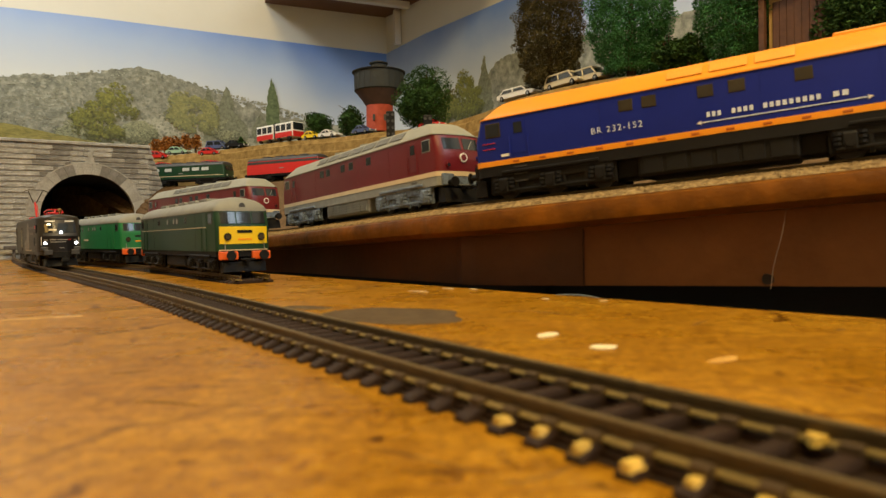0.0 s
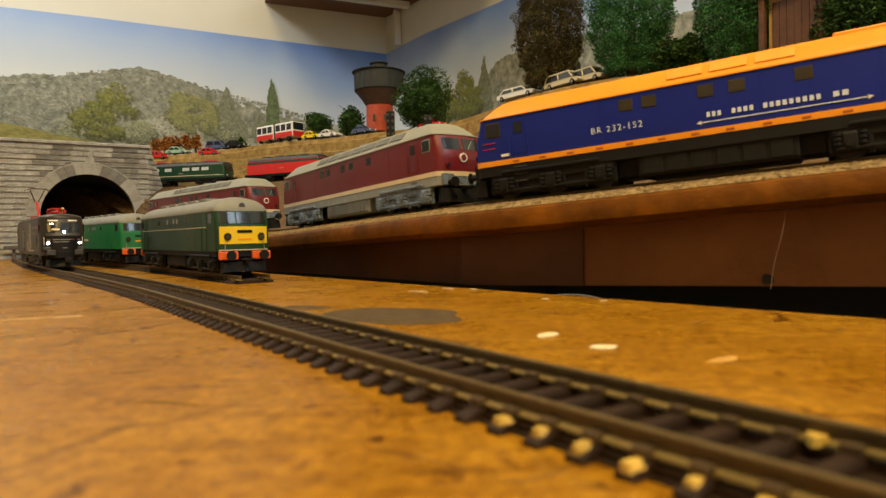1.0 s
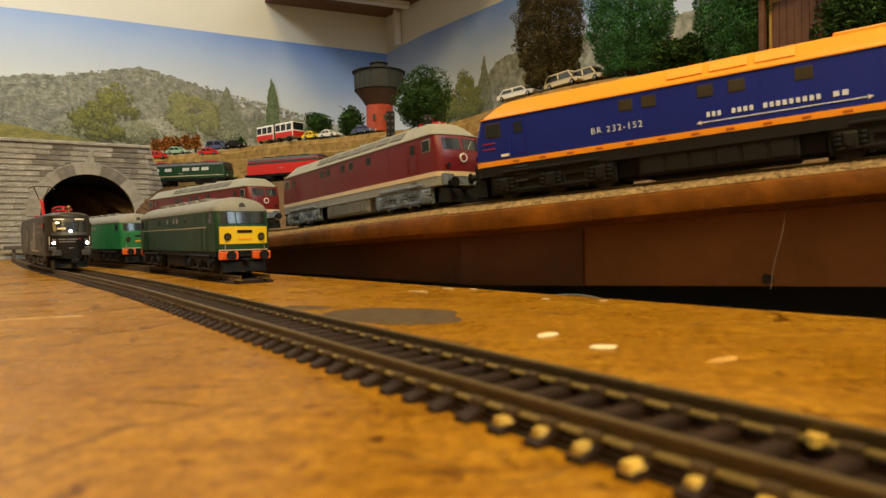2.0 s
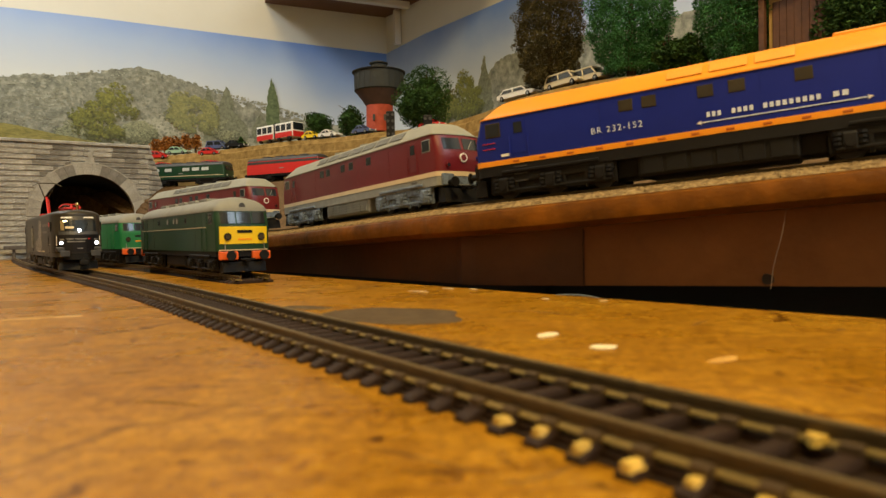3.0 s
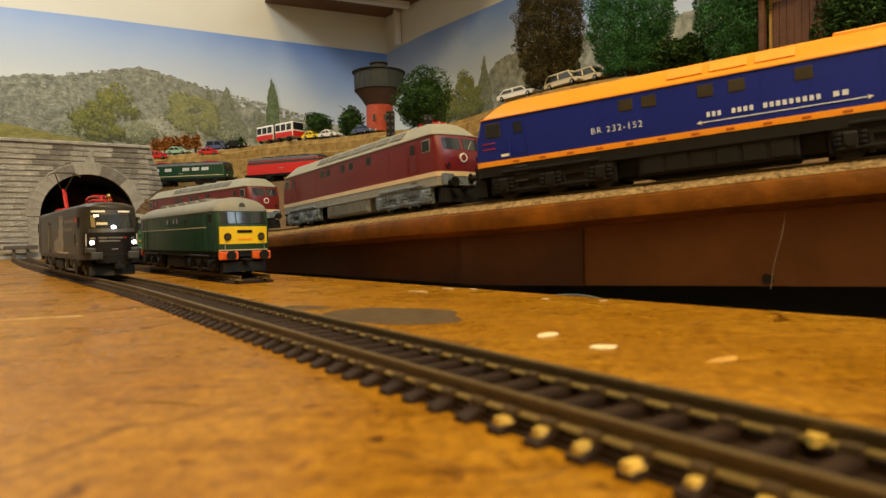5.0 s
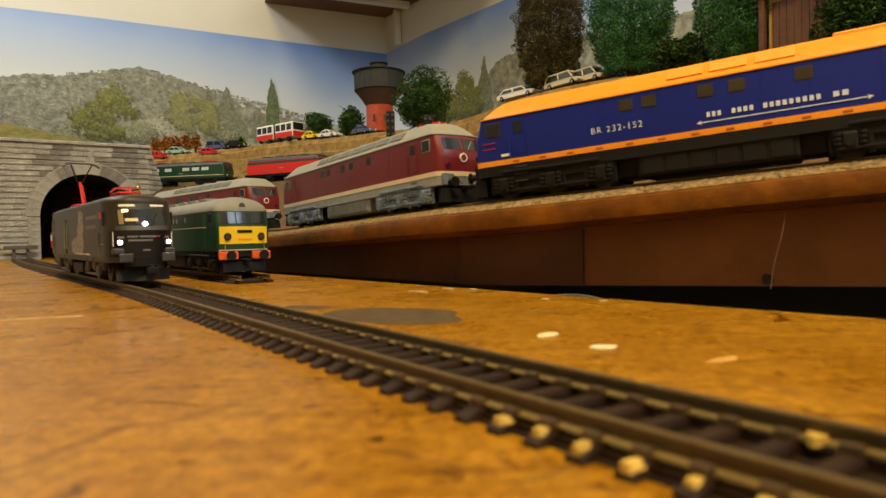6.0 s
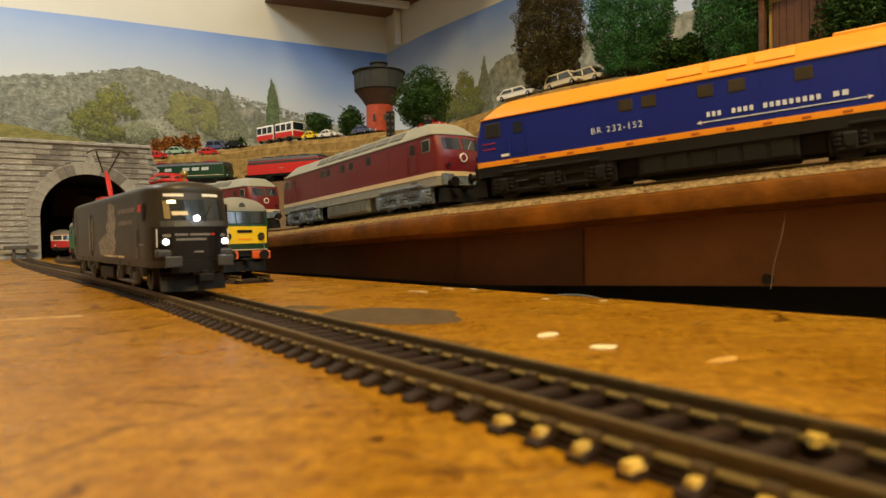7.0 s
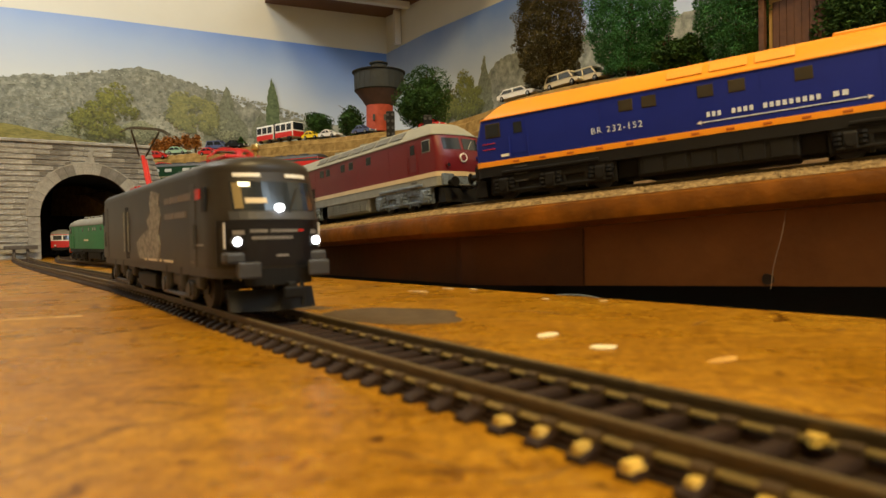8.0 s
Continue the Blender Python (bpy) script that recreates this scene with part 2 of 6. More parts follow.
def track(path, label, gauge=16.5, pitch=7.5, limit=300, shift=1.0, worn=()):
    """Two rails on plastic sleepers with chairs; the sleepers are pieces. worn: sleepers with a painted glint."""
    top = thing("railway_track", Matrix(), label, "track", "", "structure")
    section = [(-0.4, 2.0), (0.4, 2.0), (0.4, 2.6), (0.35, 2.7), (0.35, 3.7), (0.55, 3.9), (0.55, 4.55), (-0.55, 4.55), (-0.55, 3.9), (-0.35, 3.7), (-0.35, 2.7), (-0.4, 2.6)]
    for side in (-1, 1):
        o = side * (gauge / 2 + 0.5)
        r = part("rail", sweep(bmesh.new(), path, [(a + o, h) for a, h in section]), M_STEEL, top, "brown tarnished rail")
        part("rail_foot", sweep(bmesh.new(), path, [(o - 1.15, 1.95), (o + 1.15, 1.95), (o + 1.15, 2.35), (o + 0.42, 2.62), (o - 0.42, 2.62), (o - 1.15, 2.35)]), M_FOOT, r, "paler olive rail foot")
        part("rail_head", sweep(bmesh.new(), path, [(o - 0.5, 4.55), (o + 0.5, 4.55), (o + 0.42, 4.72), (o - 0.42, 4.72)]), M_RAILTOP, r, "shiny worn running surface")
    bm = bmesh.new()
    loft(bm, [[(-1.4, y, 0), (1.4, y, 0), (1.3, y, h * 0.7), (1.0, y, h), (-1.0, y, h), (-1.3, y, h * 0.7)]
              for y, h in ((-13.5, 0.7), (-12.7, 1.2), (-10.5, 1.95), (10.5, 1.95), (12.7, 1.2), (13.5, 0.7))])
    data = mesh_of("sleeper", bm, M_SLEEPER)
    bm = bmesh.new()
    for k in (-1, 1):
        box(bm, (0, k * 1.25, 2.45), (2.3, 1.6, 1.1), 0.15)
    chair = mesh_of("rail_chair", bm, M_CHAIR)
    rnd = random.Random(5)
    # pale end pieces: light caught by the sleeper ends put into colour
    tips = []
    for k in range(3):
        bm = bmesh.new()
        loft(bm, [[(x * q + rnd.uniform(-0.15, 0.15), y, z) for x, z in ((-1.0, 0.9), (1.0, 0.9), (1.2, 1.5), (0.7, 2.2), (-0.7, 2.3), (-1.2, 1.5))]
                  for y, q in ((10.4, 0.6), (11.0, 1.0), (12.3, 0.95), (12.9, 0.6))])
        tips.append(mesh_of("sleeper_end", bm, M_GLINT_GLUE))
    total = sum((b - a).length for a, b in zip(path, path[1:]))
    n = min(int(total / pitch), limit)
    for k in range(n):
        p, d = along(path, (k + 0.0 + shift) * pitch)
        ob = new("sleeper", data)
        ob.parent = top
        ob.matrix_basis = mm(p.x, p.y, p.z, math.degrees(math.atan2(d.y, d.x)), -math.degrees(math.asin(d.z)))
        for s in (-1, 1):
            c = new("rail_chair", chair)
            c.parent = ob
            c.location = (0, s * 0.00875, 0)
        if k in worn:
            e = new("sleeper_end", tips[k % 3])
            e.parent = ob
            e.scale = (rnd.uniform(0.75, 1.15), rnd.uniform(0.97, 1.03), rnd.uniform(0.8, 1.08))
            tagged(e, "pale sleeper end painted as catching light")
    bm = bmesh.new()
    for o in (-9, 9):
        sweep(bm, path, [(o - 1.3, 0.3), (o + 1.3, 0.3), (o + 1.3, 1.2), (o - 1.3, 1.2)])
    part("sleeper_web", bm, M_SLEEPER, top)
    # dark strip added for the shade in the gaps between sleepers
    part("track_shade", sweep(bmesh.new(), path, [(-11.4, 0.0), (11.4, 0.0), (11.4, 0.28), (-11.4, 0.28)]), M_TRACK_SHADE, top, "dark strip standing in for the shade between the sleepers")
    return top


def baseboard():
    # top board of the layout, far edge oblique to the track
    out = [(420, -164), (124, 182), (-125, 473), (-160, 523), (-420, 893), (-700, 1290), (-1300, 1290), (-1300, -260), (420, -260)]
    bm = bmesh.new()
    loft(bm, [[(x, y, z) for x, y in out] for z in (-18, 0)])
    ob = part("baseboard", bm, M_BOARD)
    tagged(ob, "orange brown varnished hardboard layout top, stained and scratched", "baseboard", "", "structure")


def room():
    wall = mat("cream_wall_paint", (0.66, 0.65, 0.58), 0.85, 0, 0.06, 4, 0.15, 150)
    wood = mat("brown_beam_wood", (0.16, 0.07, 0.03), 0.6, 0, 0.3, 8)
    corner = Vector((-139, 1750, 0))
    dl, dr = Vector((-0.914, -0.404, 0)), Vector((0.61, -0.792, 0))
    top, low = 1320, -800
    a, b = corner + dl * 2100, corner + dr * 2600
    back_l, back_r = Vector((-2058, -700, 0)), Vector((1447, -700, 0))

    def slab(name, p, q, away, label, z0=low, z1=top, th=60):
        bm = bmesh.new()
        loft(bm, [[(p.x, p.y, z), (q.x, q.y, z), (q.x + away.x * th, q.y + away.y * th, z), (p.x + away.x * th, p.y + away.y * th, z)] for z in (z0, z1)])
        return tagged(part(name, bm, wall), label, "wall", "", "structure")

    slab("wall_north_west", a, corner, Vector((-0.404, 0.914, 0)), "cream painted attic wall behind the photo backdrop")
    slab("wall_north_east", corner, b, Vector((0.792, 0.61, 0)), "cream painted attic wall behind the photo backdrop")
    slab("wall_west", back_l, a, Vector((-1, 0, 0)), "plain cream painted room wall")
    slab("wall_south", back_r, back_l, Vector((0, -1, 0)), "plain cream painted room wall")
    slab("wall_east", b, back_r, Vector((1, 0, 0)), "plain cream painted room wall")
    for name, z, label in (("floor", low, "dark brown room floor"), ("ceiling", top, "pale cream ceiling")):
        bm = bmesh.new()
        box(bm, (-300, 400, z + (20 if name == "ceiling" else -20)), (4600, 4000, 40))
        tagged(part(name, bm, wall if name == "ceiling" else wood), label, name, "", "structure")
    return corner, dl, dr, wood


CORNER, DL, DR, M_BEAM = room()
baseboard()


def ground_material(name, low, high, scale=90, bump=0.8):
    return mat(name, high, 0.95, 0, 0.3, scale, bump, 500, dirt=low, spec=0.1)


M_GRASS = ground_material("dry_grass_flock", (0.075, 0.072, 0.022), (0.21, 0.18, 0.055))
M_STRAW = ground_material("straw_brown_flock", (0.17, 0.10, 0.03), (0.36, 0.24, 0.085))
M_EARTH = ground_material("brown_earth", (0.08, 0.05, 0.025), (0.16, 0.10, 0.05))
M_PLY = mat("worn_plywood_rim", (0.20, 0.068, 0.004), 0.40, 0, 0.45, 34, 0.8, 130, dirt=(0.05, 0.017, 0.002), spec=0.25)
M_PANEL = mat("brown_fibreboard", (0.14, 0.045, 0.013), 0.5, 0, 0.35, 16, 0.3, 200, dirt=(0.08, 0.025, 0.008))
M_STONE = mat("grey_cut_stone", (0.44, 0.45, 0.455), 0.9, 0, 0.35, 70, 0.8, 300, random=0.10, dirt=(0.22, 0.224, 0.227))
M_SOOT = mat("sooty_cut_stone", (0.29, 0.29, 0.29), 0.9, 0, 0.4, 38, 0.8, 300, random=0.18, dirt=(0.07, 0.07, 0.07))


# same fibreboard in a lighter colour that stands for the light on it
M_PANEL_LIT = mat("lit_brown_fibreboard", (0.31, 0.115, 0.032), 0.5, 0, 0.28, 18, 0.3, 200, dirt=(0.19, 0.066, 0.020), spec=0.3)
M_GRAVEL = mat("sandy_gravel", (0.36, 0.25, 0.11), 0.95, 0, 0.4, 420, 0.8, 700, dirt=(0.09, 0.055, 0.024), spec=0.1)


def ramp_board():
    """Curved inclined board on which the diesel locomotives stand."""
    top = thing("upper_baseboard", Matrix(), "curved rising plywood board with worn brown rounded rim", "baseboard", "", "structure")
    sec = [(-20, -0.3), (-27, -0.6), (-30, -2.5), (-31, -6), (-30, -11), (-27, -13.5), (112, -13.5), (112, -0.3)]
    part("board", sweep(bmesh.new(), RAMP, sec), M_PLY, top, smooth=True)
    part("ballast_strip", sweep(bmesh.new(), RAMP, [(-28.6, -1.35), (-26.8, 0.3), (-24.5, 1.2), (-20, 1.8), (-16.5, 1.5), (-14.5, 0.5), (110, 0.5), (110, -0.2), (-20, -0.2)]), M_GRAVEL, top, "pale sandy ballast and flock")
    # loose stones and sand along the near edge and between the sleepers
    rnd = random.Random(11)
    verts, faces = [], []
    ss = sides(RAMP)
    for k in range(16000):
        i = rnd.randrange(55, 150)
        f = rnd.random()
        p, s = RAMP[i].lerp(RAMP[i + 1], f), ss[i]
        o = rnd.choice((rnd.gauss(-22, 2.6), rnd.uniform(-26, -13), rnd.uniform(-16, 24)))
        if o < -29:
            continue
        z = p.z + (0.5 if o > -14.5 else 1.75 if o > -22 else 1.75 - (-o - 22) * 0.36)
        r = rnd.uniform(0.25, 0.75)
        c = p + s * o
        n0 = len(verts)
        for q in range(4):
            a = q * 1.571 + rnd.random()
            verts.append(((c.x + r * math.cos(a)) * 0.001, (c.y + r * math.sin(a)) * 0.001, (z + rnd.uniform(-0.2, 0.3)) * 0.001))
        verts.append((c.x * 0.001, c.y * 0.001, (z + r * rnd.uniform(0.6, 1.3)) * 0.001))
        faces += [(n0, n0 + 1, n0 + 4), (n0 + 1, n0 + 2, n0 + 4), (n0 + 2, n0 + 3, n0 + 4), (n0 + 3, n0, n0 + 4)]
    me = bpy.data.meshes.new("ballast")
    me.from_pydata(verts, [], faces)
    me.materials.append(M_GRAVEL)
    ob = new("ballast", me)
    tagged(ob, "pale brown model ballast scattered along the upper track", "ballast", "", "stuff")
    # fascia of two brown panels under the rim, the right one painted as better lit
    path = RAMP
    n = len(path)
    bearings = [(p.x - 10 * s.x) / (p.y - 10 * s.y) for p, s in zip(path, sides(path))]
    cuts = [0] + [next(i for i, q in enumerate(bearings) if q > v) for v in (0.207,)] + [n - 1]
    for a, b in zip(cuts, cuts[1:]):
        bm = bmesh.new()
        sub = path[a:b + 1]
        ss = sides(path)[a:b + 1]
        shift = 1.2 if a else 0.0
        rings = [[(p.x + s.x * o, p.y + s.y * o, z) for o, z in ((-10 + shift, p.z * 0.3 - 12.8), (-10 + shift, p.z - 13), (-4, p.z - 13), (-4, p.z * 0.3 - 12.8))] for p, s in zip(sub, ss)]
        part("fascia_panel", loft(bm, rings), M_PANEL_LIT if a else M_PANEL, top, "brown fibreboard fascia panel")
    # black sheet set back under the board in place of the shade there
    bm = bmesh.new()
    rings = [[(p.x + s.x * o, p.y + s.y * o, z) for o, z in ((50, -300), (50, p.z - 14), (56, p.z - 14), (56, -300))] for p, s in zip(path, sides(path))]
    part("dark_sheet", loft(bm, rings), M_BLACK, top, "black sheet standing in for the shade under the board")
    # seams and knocks on the fascia
    for i in cuts[1:-1]:
        p, s = path[i], sides(path)[i]
        bm = bmesh.new()
        rod(bm, (p.x - 11 * s.x, p.y - 11 * s.y, p.z * 0.3 - 11.8), (p.x - 11 * s.x, p.y - 11 * s.y, p.z - 13), 0.16, 5)
        part("panel_seam", bm, M_BLACK, top)


# far terrace: edge and foot of the embankment
EDGE = spline([(-780, 1330, 190), (-648, 1270, 184), (-527, 1250, 187), (-390, 1230, 196), (-294, 1190, 200), (-179, 1120, 196), (-95, 1050, 193),
               (-20, 960, 183), (50, 870, 185), (94, 800, 190), (160, 720, 190), (231, 640, 182), (300, 560, 174), (360, 480, 170), (470, 330, 160)], 140)


def terraces():
    low = thing("lower_terrace", Matrix(), "level brown flocked ground with sidings", "terrain", "", "structure")
    bm = bmesh.new()
    ss = sides(RAMP)
    rings = []
    for i in range(40):
        p = RAMP[int(i * 159 / 39)]
        s = ss[int(i * 159 / 39)]
        q = EDGE[int(i * 139 / 39)]
        z = 118 if i < 22 else 100
        a = p + s * 108
        rings.append([(a.x, a.y, p.z - 2), (a.x + s.x * 6, a.y + s.y * 6, p.z + 2), tuple((q + (a - q) * min(0.5, 150 / (a - q).length)).xy) + (z,), (q.x, q.y, z), (q.x + 30, q.y + 40, z), (q.x + 30, q.y + 40, 0), (a.x, a.y, 0)])
    part("ground", loft(bm, rings), M_EARTH, low)
    hi = thing("upper_terrace", Matrix(), "straw-coloured flocked embankment and hilltop ground", "terrain", "", "structure")
    bm = bmesh.new()
    se = sides(EDGE)
    rings = []
    for i, (p, s) in enumerate(zip(EDGE, se)):
        ring = []
        for j, (o, h) in enumerate(((-20, -95), (-15, -60), (-13, -46), (-9.5, -44), (-8.5, -25), (-5, -23), (-4, -9), (-0.5, -7), (2, 0), (14, 2), (40, 6), (90, 13), (170, 22), (300, 34), (300, -110), (-20, -110))):
            w = noise.noise(Vector((p.x * 0.02, p.y * 0.02 + j, j * 3.1))) * (2.2 if 0 < j < 14 and j != 8 else 0)
            ring.append((p.x + s.x * (o + w), p.y + s.y * (o + w), p.z + h + w * 0.4))
        rings.append(ring)
    part("hillside", loft(bm, rings), M_STRAW, hi, smooth=True)


ramp_board()
terraces()
track(MAIN, "dark brown model railway track laid loose on the board", pitch=7.0, shift=0.02, worn=range(18, 30))
track(YARD, "dark brown model railway siding under parked locomotives", limit=140)
track(RAMP, "model railway track on the curved upper board", limit=140)
track(RAMP_BACK, "second model railway track on the curved upper board", limit=130)


def portal():
    """Stone tunnel portal with arch ring and courses of blocks, each a piece."""
    rz = math.degrees(math.atan2(0.574, 0.819))
    top = thing("tunnel_portal", mm(-573, 1056, 0, rz), "grey stone tunnel portal with weathered arch", "tunnel portal", "", "structure")
    R, Z = 70, 67
    # local x along the face, y away from the viewer
    left, right, high = -230, 92, 182
    bm = bmesh.new()
    n = 24
    arc = [(-R, 0)] + [(-R * math.cos(math.pi * k / n), Z + R * math.sin(math.pi * k / n)) for k in range(n + 1)] + [(R, 0)]
    # face as quads between arc and outline
    def ring(y):
        return [bm.verts.new((x, y, z)) for x, z in arc], [bm.verts.new((max(left, min(right, x * 3.0)) if 0 < k < len(arc) - 1 else (left if k == 0 else right), y,
                                                           0 if k in (0, len(arc) - 1) else min(high, max(z, 0) * 1.0 + abs(math.sin(math.pi * (k - 1) / n)) * 60 + (0 if 3 < k < n - 1 else 0)))) for k, (x, z) in enumerate(arc)]
    a0, o0 = ring(0)
    a1, o1 = ring(8)
    for k in range(len(arc) - 1):
        bm.faces.new((a0[k], a0[k + 1], o0[k + 1], o0[k]))
        bm.faces.new((a1[k], a1[k + 1], a0[k + 1], a0[k]))
        bm.faces.new((o0[k], o0[k + 1], o1[k + 1], o1[k]))
    part("backing", bm, M_STONE, top)
    # blocks in courses, clear of the arch
    rnd = random.Random(4)
    hgt = 8.6
    meshes = []
    for w in (7, 11, 16, 22, 28, 37, 45):
        b = bmesh.new()
        # rough face: the lower edge of each course is proud
        loft(b, [[(x, 1.0, 0.2), (x, -1.6 + o, 0.5), (x, -2.4 - o, 2.0), (x, -2.0 + o, hgt * 0.5), (x, -1.2 - o, hgt - 1.8), (x, 1.0, hgt - 0.9)]
                 for x, o in ((0.15, 0.5), (w * 0.25, rnd.uniform(-0.5, 0.4)), (w * 0.5, rnd.uniform(-0.5, 0.4)), (w * 0.78, rnd.uniform(-0.5, 0.4)), (w - 0.15, 0.5))])
        meshes.append((w, mesh_of("stone_block", b, M_STONE), None))
    meshes = [(w, me, me.copy()) for w, me, _ in meshes]
    for _, _, sooty in meshes:
        sooty.materials[0] = M_SOOT
    rows = int(high / hgt)
    for r in range(rows):
        z = r * hgt
        x = left + rnd.uniform(-8, 0)
        cz = z + hgt / 2
        gap = R + 12 if cz < Z else math.sqrt(max(0.0, (R + 15) ** 2 - (cz - Z) ** 2))
        while x < right - 5:
            # the longest of a few draws that ends before the arch ring or the corner
            limit = -gap if x < -gap + 5 else right + 2
            if gap and -gap - 6 < x < gap:
                x = gap + rnd.uniform(0, 2)
                continue
            fits = [q for q in meshes if x + q[0] <= limit + 3]
            if not fits:
                x += 7
                continue
            w, me, sooty = rnd.choice(fits[-4:])
            cx = x + w / 2
            soot = (-62 < cx < -22 or 28 < cx < 74) and cz > 128
            ob = new("stone_block", sooty if soot else me)
            ob.parent = top
            ob.matrix_basis = mm(x, rnd.uniform(-0.5, 0.3), z)
            x += w
    # voussoirs of the arch ring
    b = bmesh.new()
    m = 19
    da = math.pi / m
    pts = []
    for (r, t) in ((R - 2, -da * 0.492), (R + 15, -da * 0.492), (R + 15, da * 0.492), (R - 2, da * 0.492)):
        pts.append((r * math.sin(t), r * math.cos(t)))
    loft(b, [[(x, y, z) for x, z in pts] for y in (-3.2, 9)])
    vou = mesh_of("arch_stone", b, M_STONE)
    dark = vou.copy()
    dark.materials[0] = M_SOOT
    for k in range(m):
        ob = new("arch_stone", dark if k in (6, 7, 11, 12, 13) else vou)
        ob.parent = top
        ang = -90 + (k + 0.5) * 180 / m
        ob.matrix_basis = mm(0, rnd.uniform(-0.3, 0.3), Z) @ pose(0, 0, 0, 0, ang, 0)
    bm = bmesh.new()
    rim = [(R + 15) * q for q in (1.0, 1.02)]
    turns = [math.pi * k / 30 for k in range(31)]
    loft(bm, [[(-r * math.cos(t), y, Z + r * math.sin(t)) for r, y in ((rim[0], -3.6), (rim[1], -3.6), (rim[1], 4), (rim[0], 4))] for t in turns])
    part("arch_moulding", bm, mat("pale_worn_stone", (0.44, 0.445, 0.44), 0.9, 0, 0.3, 60, 0.5, 300), top, "thin pale moulding round the arch")
    b = bmesh.new()
    box(b, (0, 2.9, 5.6), (17, 12.2, 10.8), 0.5)
    pier = mesh_of("arch_stone", b, M_STONE)
    for s in (-1, 1):
        for k in range(6):
            ob = new("arch_stone", pier)
            ob.parent = top
            ob.matrix_basis = mm(s * (R + 6.5), rnd.uniform(-0.3, 0.3), k * 11)
    # parapet
    bm = bmesh.new()
    box(bm, ((left + right) / 2, 2, high + 2), (right - left + 4, 16, 5), 1)
    part("coping", bm, M_STONE, top, "weathered stone coping")
    # splayed wing wall, in courses, its end sloping
    for r in range(rows + 1):
        z0, z1 = r * hgt, (r + 1) * hgt - 0.9
        reach = 36 - 33 * max(0.0, (z0 - 90) / (high - 90))
        o = rnd.uniform(-0.5, 0.5)
        b = bmesh.new()
        loft(b, [[(right - 0.5, -1.4 + o, z0), (right - 0.5, 12, z0), (right + reach, reach * 0.88 + 9, z0), (right + reach, reach * 0.88 - 1.4 + o, z0)],
                 [(right - 0.5, -2.2 + o, z0 + 2.2), (right - 0.5, 12, z0 + 2.2), (right + reach, reach * 0.88 + 9, z0 + 2.2), (right + reach, reach * 0.88 - 2.2 + o, z0 + 2.2)],
                 [(right - 0.5, -1.0 + o, z1), (right - 0.5, 12, z1), (right + reach - 1.5, reach * 0.88 + 9, z1), (right + reach - 1.5, reach * 0.88 - 1.0 + o, z1)]])
        part("wing_stone", b, M_STONE, top)
    # lined bore; lining and end painted black for the dark inside
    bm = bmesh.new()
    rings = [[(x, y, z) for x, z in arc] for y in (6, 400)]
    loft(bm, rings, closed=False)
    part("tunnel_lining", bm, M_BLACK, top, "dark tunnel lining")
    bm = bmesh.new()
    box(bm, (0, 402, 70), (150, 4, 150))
    part("tunnel_end", bm, M_BLACK, top, "black plate for the dark end of the tunnel")


portal()


def portal_hill():
    bm = bmesh.new()
    rings = []
    for i in range(26):
        u = i / 25
        x = -330 + 426 * u
        ring = []
        for j in range(14):
            v = j / 13
            y = 9 + 330 * v
            crest = 184 + (82 * math.sin(math.pi * min(1, v * 2.2) * 0.5)) * (1 - max(0, (u - 0.1) / 0.9)) ** 0.8
            if u > 0.9:
                crest -= 900 * (u - 0.9)
            ring.append((x, y, crest + 5 * noise.noise(Vector((x * 0.02, y * 0.02, 0)))))
        rings.append(ring)
    loft(bm, rings, closed=False)
    ob = part("grassy_hill", bm, M_GRASS, None, smooth=True)
    ob.matrix_world = mm(-581, 1050, 0, math.degrees(math.atan2(0.574, 0.819)))
    tagged(ob, "rounded dry grass hill above the tunnel portal", "hill", "", "structure")


portal_hill()

SIDING = spline([(-640, 1222, 118), (-462, 1180, 118), (-350, 1152, 118), (-262, 1112, 118), (-150, 1056, 118)], 60)
track(SIDING, "model railway siding on the lower terrace", limit=60)


M_GRILLE = mat("grey_roof_grille", (0.16, 0.16, 0.14), 0.6, 0, 0.3, 200)
M_GRILLEORANGE = mat("pale_orange_grille", (0.92, 0.38, 0.03), 0.5, 0, 0.1, 100)
M_SLOT = mat("shaded_orange_slot", (0.50, 0.13, 0.006), 0.5, 0, 0.1, 100)
M_OLIVE = mat("olive_brown_pane", (0.05, 0.04, 0.022), 0.25, 0, 0.2, 80)


# ---- locomotives; local x runs forwards, z from the rail head ----
def nose_back(y, hw, round_):
    """How far the front lies back at the offset y."""
    u = min(1.0, abs(y) / hw)
    return round_ * (1 - math.sqrt(max(0.0, 1 - u ** 2.6)))


